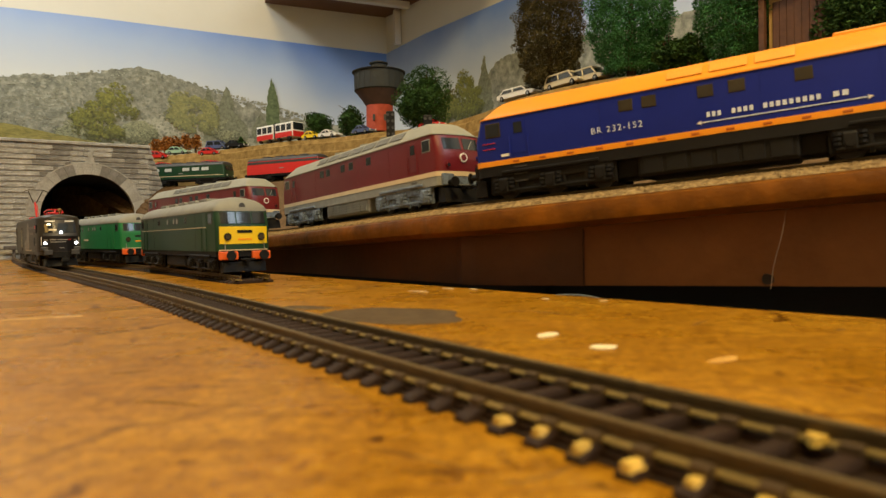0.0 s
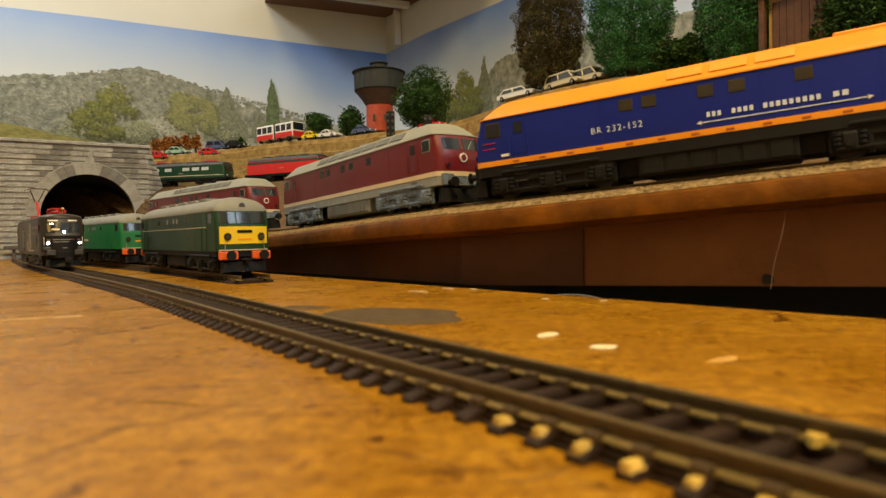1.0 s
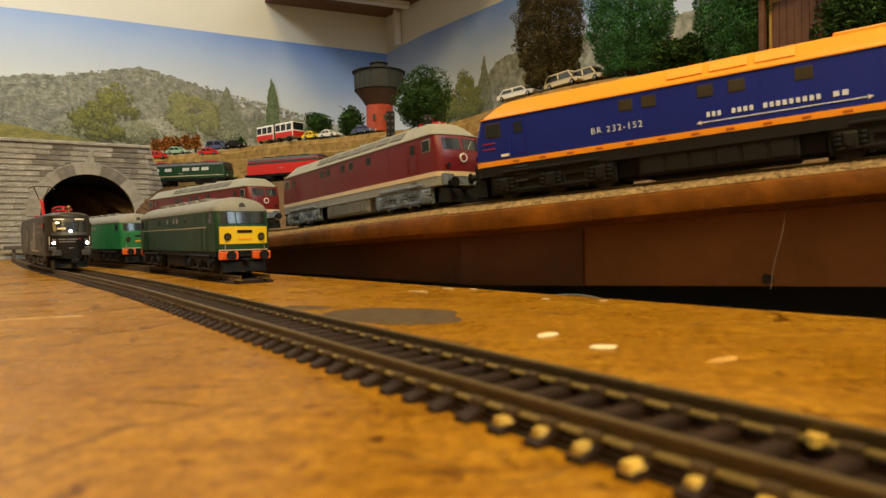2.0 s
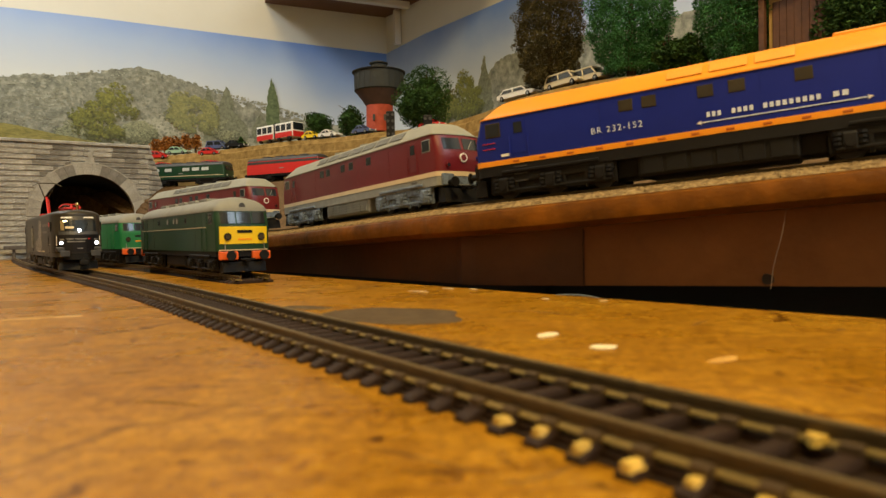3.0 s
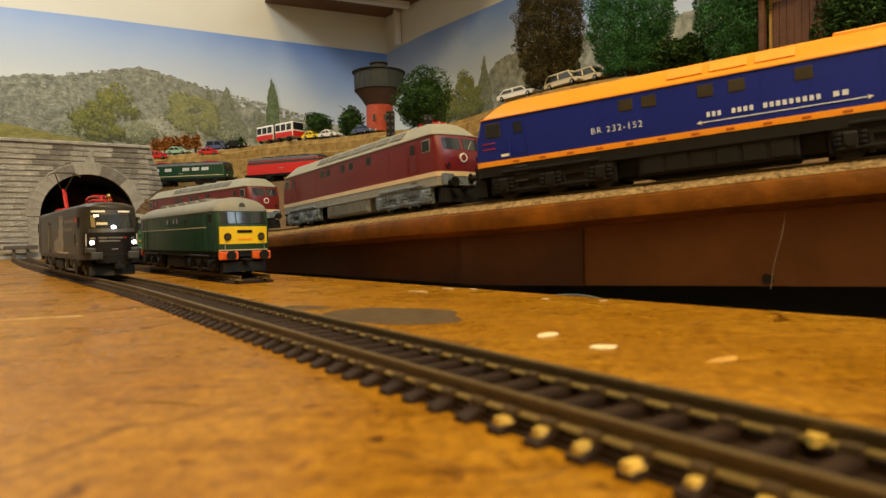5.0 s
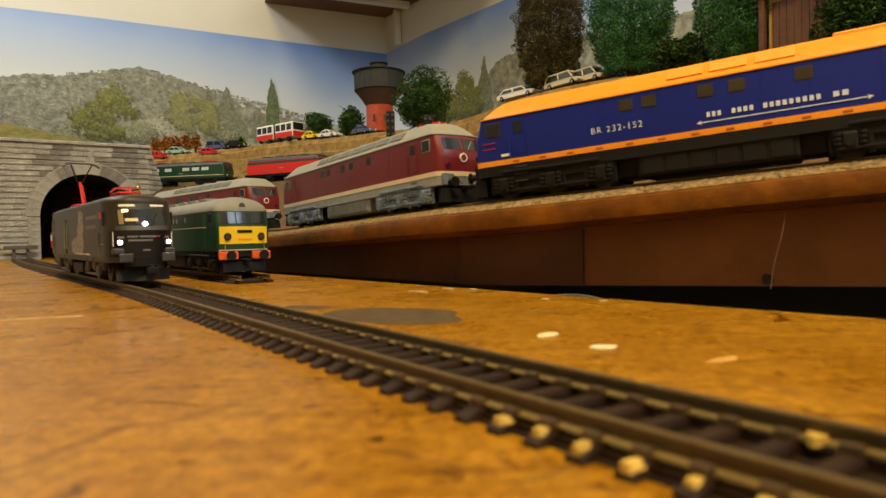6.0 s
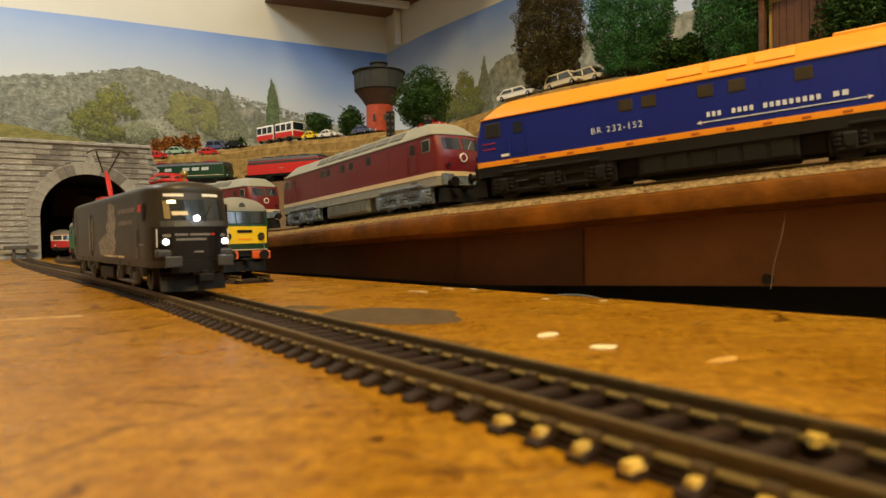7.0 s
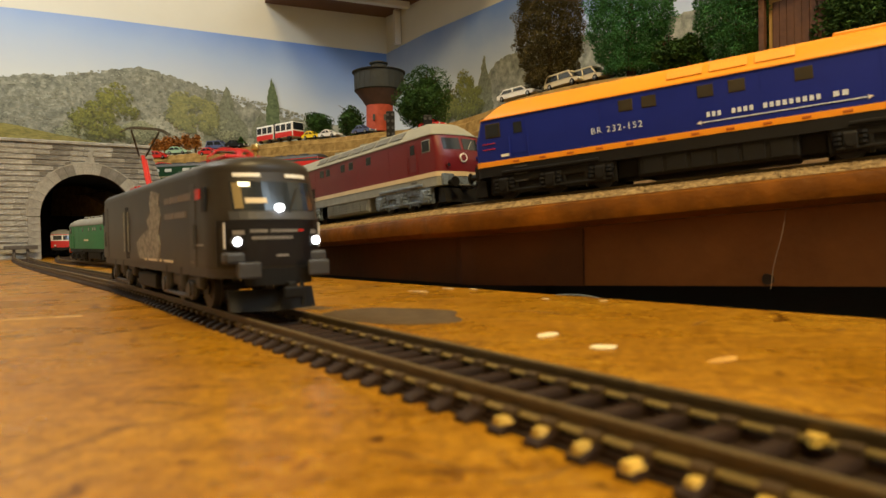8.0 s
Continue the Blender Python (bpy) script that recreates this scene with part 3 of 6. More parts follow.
class Shell:
    """Body shape: half length, half width, floor, belt, gutter, roof heights and the rake of the front."""
    def __init__(s, half, hw, z0, belt, gut, roof, rake, round_, drop, power):
        s.half, s.hw, s.z0, s.belt, s.gut, s.roof = half, hw, z0, belt, gut, roof
        s.rake, s.round_, s.drop, s.power = rake, round_, drop, power

    def front(s, y, z, end=1):
        return end * (s.half - nose_back(y, s.hw, s.round_) - s.rake * max(0, z - s.belt))

    def loop(s, z, inset=0.0):
        """Plan outline at the height z."""
        pts = []
        ys = [s.hw * math.sin(math.pi / 2 * k / 8) for k in range(-8, 9)]
        for y in ys:
            pts.append((s.front(y, z) - inset, y * (1 - inset / s.hw), z))
        for y in ys[::-1]:
            pts.append((-s.front(y, z) + inset, y * (1 - inset / s.hw), z))
        return pts

    def body(s, za, zb, n=2, out=0.0):
        return loft(bmesh.new(), [s.loop(za + (zb - za) * k / n, -out) for k in range(n + 1)])

    def roof_mesh(s, ends=10.0):
        bm = bmesh.new()
        rings = []
        n = 10
        for k in range(n + 1):
            a = math.pi / 2 * k / n
            if s.power:
                fz, fy = math.sin(a) ** (2 / s.power), math.cos(a) ** (2 / s.power)
            else:
                fy, fz = ((1, 0), (0.985, 0.06), (0.965, 0.13), (0.85, 0.37), (0.73, 0.62), (0.62, 0.85), (0.57, 0.92), (0.48, 0.97), (0.3, 0.99), (0.15, 1.0), (0.02, 1.0))[k]
            z = s.gut + (s.roof - s.gut) * fz
            ring = []
            for x, y, _ in s.loop(s.gut):
                sx = 1 if x > 0 else -1
                # roof falls towards the cabs
                pull = s.drop * (1 - math.cos(a)) * 1.0
                ring.append((x - sx * pull * 0.9, y * max(fy, 0.02), z))
            rings.append(ring)
        loft(bm, rings)
        return bm

    def patch(s, y0, y1, z0, z1, out=0.25, end=1, n=6, th=0.35):
        """Curved plate on the front face."""
        bm = bmesh.new()
        rows = []
        for k in range(n + 1):
            y = y0 + (y1 - y0) * k / n
            rows.append([(s.front(y, z0, end) + end * (out - th), y, z0), (s.front(y, z0, end) + end * out, y, z0), (s.front(y, z1, end) + end * out, y, z1),
                         (s.front(y, z1, end) + end * (out - th), y, z1)])
        return loft(bm, rows)

    def plate(s, x0, x1, z0, z1, side=-1, out=0.2, th=0.5, bevel=0.0):
        return box(bmesh.new(), ((x0 + x1) / 2, side * (s.hw + out - th / 2), (z0 + z1) / 2), (x1 - x0, th, z1 - z0), bevel)


def wheelset(parent, x, r=6.2, material=None, name="wheelset"):
    bm = bmesh.new()
    for s in (-1, 1):
        cyl(bm, (0, s * 8.2, 0), r, 2.4, "y", 24)
        cyl(bm, (0, s * 7.0, 0), r + 0.7, 0.6, "y", 24)
        cyl(bm, (0, s * 9.5, 0), r * 0.35, 1.0, "y", 10)
        for k in range(3):
            box(bm, (math.cos(k * 2.1) * r * 0.6, s * 9.5, math.sin(k * 2.1) * r * 0.6), (1.0, 0.5, 1.0))
    cyl(bm, (0, 0, 0), 1.2, 17, "y", 8)
    return part(name, bm, material or M_DARKGREY, parent, at=(x, 0, r))


def bogie(parent, x, axles, base, material, r=6.0, w=14.2):
    """Side frames with axle boxes, springs and brake gear, and the wheelsets."""
    bm = bmesh.new()
    half = base / 2
    for s in (-1, 1):
        box(bm, (x, s * w, r + 2.6), (base + 13, 2.2, 3.6), 0.6)
        for k in range(axles):
            ax = x - half + base * k / (axles - 1)
            box(bm, (ax, s * (w + 0.9), r - 0.3), (5.6, 2.8, 6.4), 0.8)
            cyl(bm, (ax, s * (w + 2.3), r), 2.1, 1.1, "y", 12)
            for d in (-4.2, 4.2):
                for q in range(3):
                    cyl(bm, (ax + d, s * (w + 0.9), r - 0.9 + q * 1.6), 1.8, 1.0, "z", 8)
                box(bm, (ax + d, s * (w + 0.4), r - 1.9), (3.4, 2.2, 0.9))
            box(bm, (ax + (7 if k < axles - 1 else -7), s * (w + 0.2), r - 1.5), (1.6, 1.6, 6.5), 0.3)
        box(bm, (x, s * (w - 0.7), r + 0.4), (base + 15, 1.2, 8.6), 0.4)
        rod(bm, (x - half - 5, s * (w + 1.6), 3.4), (x + half + 5, s * (w + 1.6), 3.4), 0.6)
        rod(bm, (x - half, s * (w + 1.9), r + 5.2), (x + half, s * (w + 1.9), r + 5.2), 0.7)
    box(bm, (x, 0, r + 3), (base * 0.6, 2 * w, 2.5))
    b = part("bogie", bm, material, parent)
    for k in range(axles):
        wheelset(b, x - half + base * k / (axles - 1), r)
    return b


def buffers(parent, sh, z=12.0, spread=10.0, material=None, ends=(1, -1), length=6.0):
    for e in ends:
        for s in (-1, 1):
            bm = bmesh.new()
            x0 = e * (sh.half - 1)
            cyl(bm, (x0 + e * length * 0.4, s * spread, z), 1.5, length * 0.8, "x", 12)
            cyl(bm, (x0 + e * length * 0.85, s * spread, z), 1.0, length * 0.4, "x", 10)
            cyl(bm, (x0 + e * length, s * spread, z), 2.9, 0.7, "x", 18)
            part("buffer", bm, material or M_BLACK, parent)
        bm = bmesh.new()
        box(bm, (e * (sh.half + 2), 0, z - 3), (6, 3.4, 2.2), 0.4)
        box(bm, (e * (sh.half + 4.5), 0, z - 2.4), (1.5, 9, 1.2), 0.3)
        part("coupling", bm, M_BLACK, parent)


def handrail(parent, a, b, material):
    return part("handrail", rod(bmesh.new(), a, b, 0.28), material, parent)


def lettering(parent, text, x, z, height, side, sh, material, name="lettering", spacing=1.0, centre=False):
    """Built-in font, laid on the side of a body; a mesh of its own."""
    cu = bpy.data.curves.new(name, "FONT")
    cu.body, cu.size, cu.extrude, cu.space_character = text, height * 0.00137, 0.00004, spacing
    tmp = bpy.data.objects.new(name, cu)
    me = bpy.data.meshes.new_from_object(tmp)
    bpy.data.objects.remove(tmp)
    me.materials.clear()
    me.materials.append(material)
    ob = new(name, me)
    ob.parent = parent
    y = side * (sh.hw + 0.22)
    ob.matrix_basis = mm(x, y, z) @ (pose(0, 0, 0, 90, 0, 0) if side < 0 else pose(0, 0, 0, 90, 0, 180))
    return ob


def glow_lamps(parent, sh, spots, end=1, ring=None, material=None, r=1.7):
    for y, z in spots:
        bm = bmesh.new()
        cyl(bm, (sh.front(y, z, end) + end * 0.4, y, z), r, 1.4, "x", 16)
        l = part("headlamp", bm, ring or M_SILVER, parent)
        bm = bmesh.new()
        cyl(bm, (sh.front(y, z, end) + end * 1.0, y, z), r * 0.72, 0.5, "x", 16)
        part("lens", bm, material or M_WHITE, l)


def six_axle(m, label, paint, roofmat, stripe, frame_mat, bogie_mat, buff=None):
    """Large six-axle diesel: boxy body with cabs at both ends, arched roof."""
    top = thing("diesel_locomotive", m, label, "locomotive", "parked locomotives")
    sh = Shell(117, 16.8, 12.8, 26.5, 37.2, 46.6, 0.32, 5.0, 38.0, 0)
    trim = M_FRAMEGREY if paint is M_MAROON else M_OLIVE
    part("body", sh.body(15.4, 37.2, 4), paint, top, smooth=True)
    part("stripe", sh.body(12.8, 15.5, 1, 0.25), stripe, top, smooth=True)
    part("underframe", sh.body(7.6, 12.8, 1, 0.0), frame_mat, top, smooth=True)
    part("roof", sh.roof_mesh(), roofmat, top, smooth=True)
    # gutter
    part("gutter", sh.body(36.9, 37.5, 1, 0.45), roofmat, top)
    for k in range(7) if paint is M_MAROON else range(2, 5):
        x = -40 + k * 18 if paint is M_MAROON else -46 + k * 18
        for s in (-1, 1):
            bm = bmesh.new()
            b0 = Vector((x, s * 13.5, 42.3))
            box(bm, (0, 0, 0), (15, 5.6, 0.4), 0.15)
            for q in range(5):
                box(bm, (-5.6 + q * 2.8, 0, 0.22), (0.8, 4.6, 0.2))
            bmesh.ops.transform(bm, matrix=Matrix.Translation(b0) @ Matrix.Rotation(-s * radians(51), 4, "X"), verts=bm.verts)
            part("roof_grille", bm, M_GRILLE if roofmat is M_BEIGEROOF else M_GRILLEORANGE, top)
    for x in (-30, 10, 38) if paint is M_MAROON else ():
        bm = bmesh.new()
        cyl(bm, (x, 0, 47.0), 7.5, 1.6, "z", 24)
        part("roof_fan", bm, roofmat, top)
    for e in (1, -1):
        for s in (-1, 1):
            part("windscreen", sh.patch(s * 1.0, s * 12.4, 28.2, 35.0, 0.3, e), M_GLASS, top)
        part("wiper", rod(bmesh.new(), (sh.front(4, 29, e) + e * 0.6, 4, 28.5), (sh.front(8, 34, e) + e * 0.6, 8, 33.5), 0.22), M_SILVER, top)
        part("front_frame", sh.patch(-13.2, 13.2, 27.4, 35.7, 0.12, e, 10), paint, top)
        glow_lamps(top, sh, [(-10.5, 19.0), (10.5, 19.0)], e, paint, M_GLASS, 1.4)
        bm = bmesh.new()
        cyl(bm, (sh.front(0, 23, e) + e * 0.3, 0, 23.5), 2.7, 0.8, "x", 20)
        badge = part("emblem", bm, M_WHITE, top, "round pale emblem")
        bm = bmesh.new()
        cyl(bm, (sh.front(0, 23, e) + e * 0.6, 0, 23.5), 1.8, 0.6, "x", 20)
        part("emblem_centre", bm, paint, badge)
        bm = bmesh.new()
        box(bm, (e * (sh.half - 1.2), 0, 11.0), (2.4, 29, 6.5), 0.5)
        part("buffer_beam", bm, buff or bogie_mat, top)
        bm = bmesh.new()
        loft(bm, [[(e * (sh.half - 6), y, -2.0), (e * (sh.half + 1), y, -2.0), (e * (sh.half - 1), y, 6), (e * (sh.half - 6), y, 6)] for y in (-14, 14)])
        part("snow_plough", bm, M_BLACK, top)
        for s in (-1, 1):
            # cab side window, door and rails
            x = e * 104
            w = part("cab_window", sh.plate(x - 4.2, x + 4.2, 27.4, 34.8, s, 0.25, 0.6, 0.2), trim, top)
            part("pane", sh.plate(x - 3.5, x + 3.5, 28.1, 34.1, s, 0.4, 0.6), M_GLASS, w)
            x = e * 90
            d = part("cab_door", sh.plate(x - 3.6, x + 3.6, 18, 35, s, 0.2, 0.6, 0.1), paint, top)
            part("door_window", sh.plate(x - 2.2, x + 2.2, 28, 33.5, s, 0.4, 0.6), M_GLASS, d)
            for q in (-5, 5):
                handrail(top, (x + q, s * (sh.hw + 0.7), 16), (x + q, s * (sh.hw + 0.7), 27), paint)
            for q in range(3):
                part("step", box(bmesh.new(), (x, s * 15.5, 4 + q * 3.6), (7, 3.0, 0.6)), M_DARKGREY, top)
    for s in (-1, 1):
        for x in (-36, -25.5, -1.5, 11, 36):
            w = part("side_window", sh.plate(x - 3.3, x + 3.3, 29.2, 34.6, s, 0.2, 0.6, 0.2), M_DARKGREY if paint is M_MAROON else M_OLIVE, top)
            part("pane", sh.plate(x - 2.7, x + 2.7, 29.8, 34.0, s, 0.32, 0.6), M_GLASS if paint is M_MAROON else M_OLIVE, w)
        for x in (-48, 20, 62):
            part("panel_line", sh.plate(x - 0.12, x + 0.12, 16, 36.5, s, 0.08, 0.4), paint, top)
    # the body rides high over the bogies
    for ob in top.children_recursive:
        for v in ob.data.vertices:
            v.co.z += 0.004
    # added black block, closes the view through and keeps the underside dark
    part("underfloor_block", box(bmesh.new(), (0, 0, 8.4), (222, 21, 10.5), 1.0), M_BLACK, top)
    # fuel tank, battery boxes
    bm = bmesh.new()
    box(bm, (0, 0, 7.9), (66, 31, 11.4), 1.5)
    tank = part("fuel_tank", bm, frame_mat, top)
    for s in (-1, 1):
        for q in range(6):
            for h in range(5) if q == 0 and paint is M_MAROON else ():
                part("tank_louvre", box(bmesh.new(), (0, s * 16.2, 4.6 + h * 1.7), (58, 0.7, 0.6)), frame_mat, tank)
            part("tank_rib", box(bmesh.new(), (-26 + q * 10.4, s * 15.6, 7.9), (8.6, 0.8, 8.6), 0.25), frame_mat, tank)
    for x in (75, -75):
        for v in bogie(top, x, 3, 50, bogie_mat, 6.0, 15.3).data.vertices:
            v.co.z = v.co.z * 1.22 - 0.0006
    buffers(top, sh, 13, 10, M_BLACK)
    return top, sh


def heading(x, y, z, dx, dy, slope=0.0):
    return mm(x, y, z, math.degrees(math.atan2(dy, dx)), -slope)


def bars(parent, sh, x, z, widths, height, side, material, gap=1.0, name="lettering_bar"):
    """Unreadable writing as a row of plain bars."""
    for w in widths:
        part(name, sh.plate(x, x + w, z, z + height, side, 0.28, 0.4), material, parent)
        x += w + gap


# ---- locomotives on the curved upper board ----
maroon, shell = six_axle(heading(-54.5, 469, 38.3, 135, -190, 2.1), "maroon six-axle diesel locomotive with cream stripe and beige roof", M_MAROON, M_BEIGEROOF, M_CREAM, M_FRAMEGREY, M_BOGIEBLUE)
copy_thing(maroon, heading(-248, 688, 32.2, 0.72, -0.694, 0.6))
blue, shell = six_axle(heading(126.6, 295.5, 50.3, 140, -82, 3.6), "deep blue six-axle diesel locomotive with bright orange roof and stripe", M_NAVY, M_ORANGE, M_ORANGE, M_BLACK, M_BLACK)
# the visible side is the right-hand one
lettering(blue, "BR 232-152", -53, 25.0, 3.0, -1, shell, M_DECAL, spacing=1.25)
for x, n, w in ((-1.6, 3, 1.7), (8.4, 4, 1.8), (20.5, 9, 1.9), (45.5, 2, 2.6)):
    bars(blue, shell, x, 24.5, [w * 0.8] * n, 2.1, -1, M_DECAL, 0.5 + w * 0.2)
part("lettering_line", shell.plate(-5, 58, 22.2, 22.6, -1, 0.28, 0.4), M_DECAL, blue, "long white double arrow")
for e, x in ((-1, -6), (1, 59)):
    bm = bmesh.new()
    y = -(shell.hw + 0.3)
    loft(bm, [[(x, yy, 22.4), (x - e * 2.4, yy, 23.4), (x - e * 1.6, yy, 22.4), (x - e * 2.4, yy, 21.4)] for yy in (y, y + 0.3)])
    part("arrow_head", bm, M_WHITE, blue)
part("emblem_plate", shell.plate(-110, -103, 28.4, 28.8, -1, 0.28, 0.4), M_RED, blue, "thin red lettering bar")
part("emblem_plate", shell.plate(-110, -103, 25.6, 26.0, -1, 0.28, 0.4), M_RED, blue, "thin red lettering bar")
part("number_bar", shell.plate(-100, -95, 21.0, 22.4, -1, 0.28, 0.4), M_WHITE, blue, "small white lettering bar")
for k in range(14):
    part("frame_slot", box(bmesh.new(), (-92 + k * 14.2, -(shell.hw + 0.35), 18.1), (3.4, 0.5, 1.0), 0.2), M_SLOT, blue)
part("roof_hatch", box(bmesh.new(), (72, 0, 50.2), (50, 17, 3.2), 0.8), M_ORANGE, blue, "raised orange roof hatch")


def m62(m, label, paint, front_mat, roofmat, line=None):
    """Six-axle diesel with bowed cab front, three-piece windscreen and ribbed roof."""
    top = thing("diesel_locomotive", m, label, "locomotive", "parked locomotives")
    sh = Shell(97, 16.6, 13.0, 27, 35.5, 43.6, 0.30, 4.5, 14.0, 1.9)
    part("body", sh.body(13, 35.5, 5), paint, top, smooth=True)
    part("roof", sh.roof_mesh(), roofmat, top, smooth=True)
    part("gutter", sh.body(35.2, 35.8, 1, 0.4), roofmat, top)
    part("underframe", sh.body(10, 13, 1, -0.8), M_BLACK, top)
    for k in range(5):
        part("roof_hatch", box(bmesh.new(), (-58 + k * 25, 0, 43.4), (16, 15, 2.0), 0.6), roofmat, top)
    for e in (1, -1):
        panel = part("front_panel", sh.patch(-14.6, 14.6, 17, 26.6, 0.3, e, 10), front_mat, top, "bright painted front panel")
        glow_lamps(top, sh, [(-10.2, 21), (10.2, 21)], e, M_BLACK, M_OLIVE, 2.1)
        part("number_bar", sh.patch(-4.5, 4.5, 23, 24.6, 0.55, e, 4), M_BLACK, panel, "dark number bar")
        part("number_bar", sh.patch(-4.2, 4.2, 19, 20, 0.5, e, 4), M_ORANGE, panel, "small orange bar")
        part("lower_stripe", sh.patch(-15, 15, 13.4, 13.9, 0.4, e, 10), M_CREAM, top)
        for s in (-1, 1):
            part("buffer_beam", box(bmesh.new(), (e * 96.5, s * 10, 10.6), (2.6, 11.5, 4.6), 0.5), M_ORANGERED, top, "orange-red buffer beam")
            part("windscreen", sh.patch(s * 5.2, s * 13.6, 28.3, 34.6, 0.3, e), M_GLASS, top)
            x = e * 85
            w = part("cab_window", sh.plate(x - 4, x + 4, 28, 34.2, s, 0.2, 0.5, 0.2), M_DARKGREY, top)
            part("pane", sh.plate(x - 3.3, x + 3.3, 28.7, 33.6, s, 0.35, 0.5), M_GLASS, w)
            d = part("cab_door", sh.plate(e * 74 - 3.5, e * 74 + 3.5, 14, 34.5, s, 0.15, 0.5, 0.1), paint, top)
            for q in (-4.6, 4.6):
                handrail(top, (e * 74 + q, s * (sh.hw + 0.6), 13), (e * 74 + q, s * (sh.hw + 0.6), 26), paint)
            handrail(top, (sh.front(12, 16, e) + e * 1.2, s * 12, 13.6), (sh.front(12, 16, e) + e * 1.2, s * 12, 17.5), M_SILVER)
        part("windscreen", sh.patch(-4.4, 4.4, 28.3, 34.6, 0.3, e), M_GLASS, top)
        part("roof_lamp", cyl(bmesh.new(), (e * 91, 0, 38), 1.9, 6, "x", 16), M_DARKGREY, top, "dark round lamp housing")
        part("snow_plough", loft(bmesh.new(), [[(e * 90, y, 1.6), (e * 97, y, 1.6), (e * 96, y, 7), (e * 90, y, 7)] for y in (-13, 13)]), M_BLACK, top)
    for s in (-1, 1):
        if line:
            part("waist_line", sh.plate(-88, 78, 26.3, 26.7, s, 0.2, 0.4), line, top, "thin cream waist line")
        for x in (-34, -10, 6, 14, 34):
            w = part("side_window", sh.plate(x - 2.4, x + 2.4, 29.6, 33.4, s, 0.15, 0.5, 0.2), M_DARKGREY, top)
            # three panes in silver, their reflection put into the colour
            part("pane", sh.plate(x - 1.8, x + 1.8, 30.1, 32.9, s, 0.3, 0.5), M_SILVER if x in (-10, 6, 14) else M_GLASS, w)
        for x in (-70, -50, 55):
            part("panel_line", sh.plate(x - 0.15, x + 0.15, 14, 35, s, 0.06, 0.3), M_BLACK, top)
    part("fuel_tank", box(bmesh.new(), (0, 0, 6.6), (46, 29, 7.5), 1.2), M_BLACK, top)
    for ob in top.children_recursive:
        for v in ob.data.vertices:
            v.co.z *= 1.085
    bogie(top, 60, 3, 42, M_BLACK)
    bogie(top, -60, 3, 42, M_BLACK)
    buffers(top, sh, 11.6, 10, M_BLACK)
    return top, sh



def on_yard(s):
    """Pose on the siding, nose towards the open end, s behind the first place."""
    p, d = along(YARD, 14 + 99 + s)
    return mm(p.x, p.y, 4.7, math.degrees(math.atan2(-d.y, -d.x)))


m62(on_yard(0.0), "dark green diesel locomotive with yellow front panel and grey roof", M_DARKGREEN, M_YELLOW, M_GREYROOF, M_CREAM)
green, gshell = m62(on_yard(264.0), "mid green diesel locomotive with grey roof before the tunnel", M_GREEN, M_GREEN, M_GREYROOF)
bars(green, gshell, -30, 22, (9, 7), 2.0, -1, M_CREAM)


def box_loco(m, name, label, half, paint, low_mat, roofmat, panes, line=None, upper=None, pantos=False, category="locomotive", z1=34, roof=41, pane_mat=None, pw=4.8):
    """Plainer vehicle that stands far off: body, band, roof, windows, bogies, buffers."""
    top = thing(name, m, label, category, "parked locomotives" if category == "locomotive" else "")
    sh = Shell(half, 16.6, 12.0, 24, z1, roof, 0.2, 3.5, 8.0, 2.2)
    part("body", sh.body(12, z1, 4), paint, top, smooth=True)
    part("roof", sh.roof_mesh(), roofmat, top, smooth=True)
    part("underframe", sh.body(8.5, 12, 1, -0.6), low_mat, top)
    if upper:
        part("window_band", sh.body(23.5 if category == "railcar" else 29.0, z1 - 1, 1, 0.15), upper, top)
    for s in (-1, 1):
        if line:
            part("waist_line", sh.plate(-half + 4, half - 4, 16.0, 17.0, s, 0.25, 0.4), line, top, "pale waist line")
        for x in panes:
            w = part("side_window", sh.plate(x - pw, x + pw, 24.6, 31.4, s, 0.25, 0.5, 0.2), low_mat, top)
            part("pane", sh.plate(x - pw + 0.6, x + pw - 0.6, 25.2, 30.8, s, 0.4, 0.5), pane_mat or M_GLASS, w)
        part("number_bar", sh.plate(-5, 5, 20, 21.6, s, 0.25, 0.4), M_SILVER, top)
    for e in (1, -1):
        for s in (-1, 1):
            part("windscreen", sh.patch(s * 1.0, s * 13, 25, 32, 0.3, e), M_GLASS, top)
        glow_lamps(top, sh, [(-10.5, 16), (10.5, 16)], e)
        part("buffer_beam", box(bmesh.new(), (e * (half - 1), 0, 10.5), (2.4, 30, 4.5), 0.4), low_mat, top)
    for k in range(4):
        part("roof_box", box(bmesh.new(), (-half * 0.5 + k * half * 0.33, 0, roof), (half * 0.2, 14, 2.6), 0.5), roofmat, top)
    bogie(top, half * 0.58, 2, 34, M_BLACK)
    bogie(top, -half * 0.58, 2, 34, M_BLACK)
    buffers(top, sh, 11, 10)
    if pantos:
        for x in (-half * 0.55, half * 0.55):
            p = part("pantograph", box(bmesh.new(), (x, 0, roof + 1.2), (28, 12, 1.6), 0.5), M_RED, top, "folded red pantograph")
            for d in (-3, 3):
                part("collector_strip", rod(bmesh.new(), (x + d, -11, roof + 2.8), (x + d, 11, roof + 2.8), 0.6), M_RED, p)
            for d in (-11, 11):
                part("insulator_foot", cyl(bmesh.new(), (x + d, 0, roof - 0.6), 1.4, 3.0, "z", 8), M_DARKGREY, p)
    return top


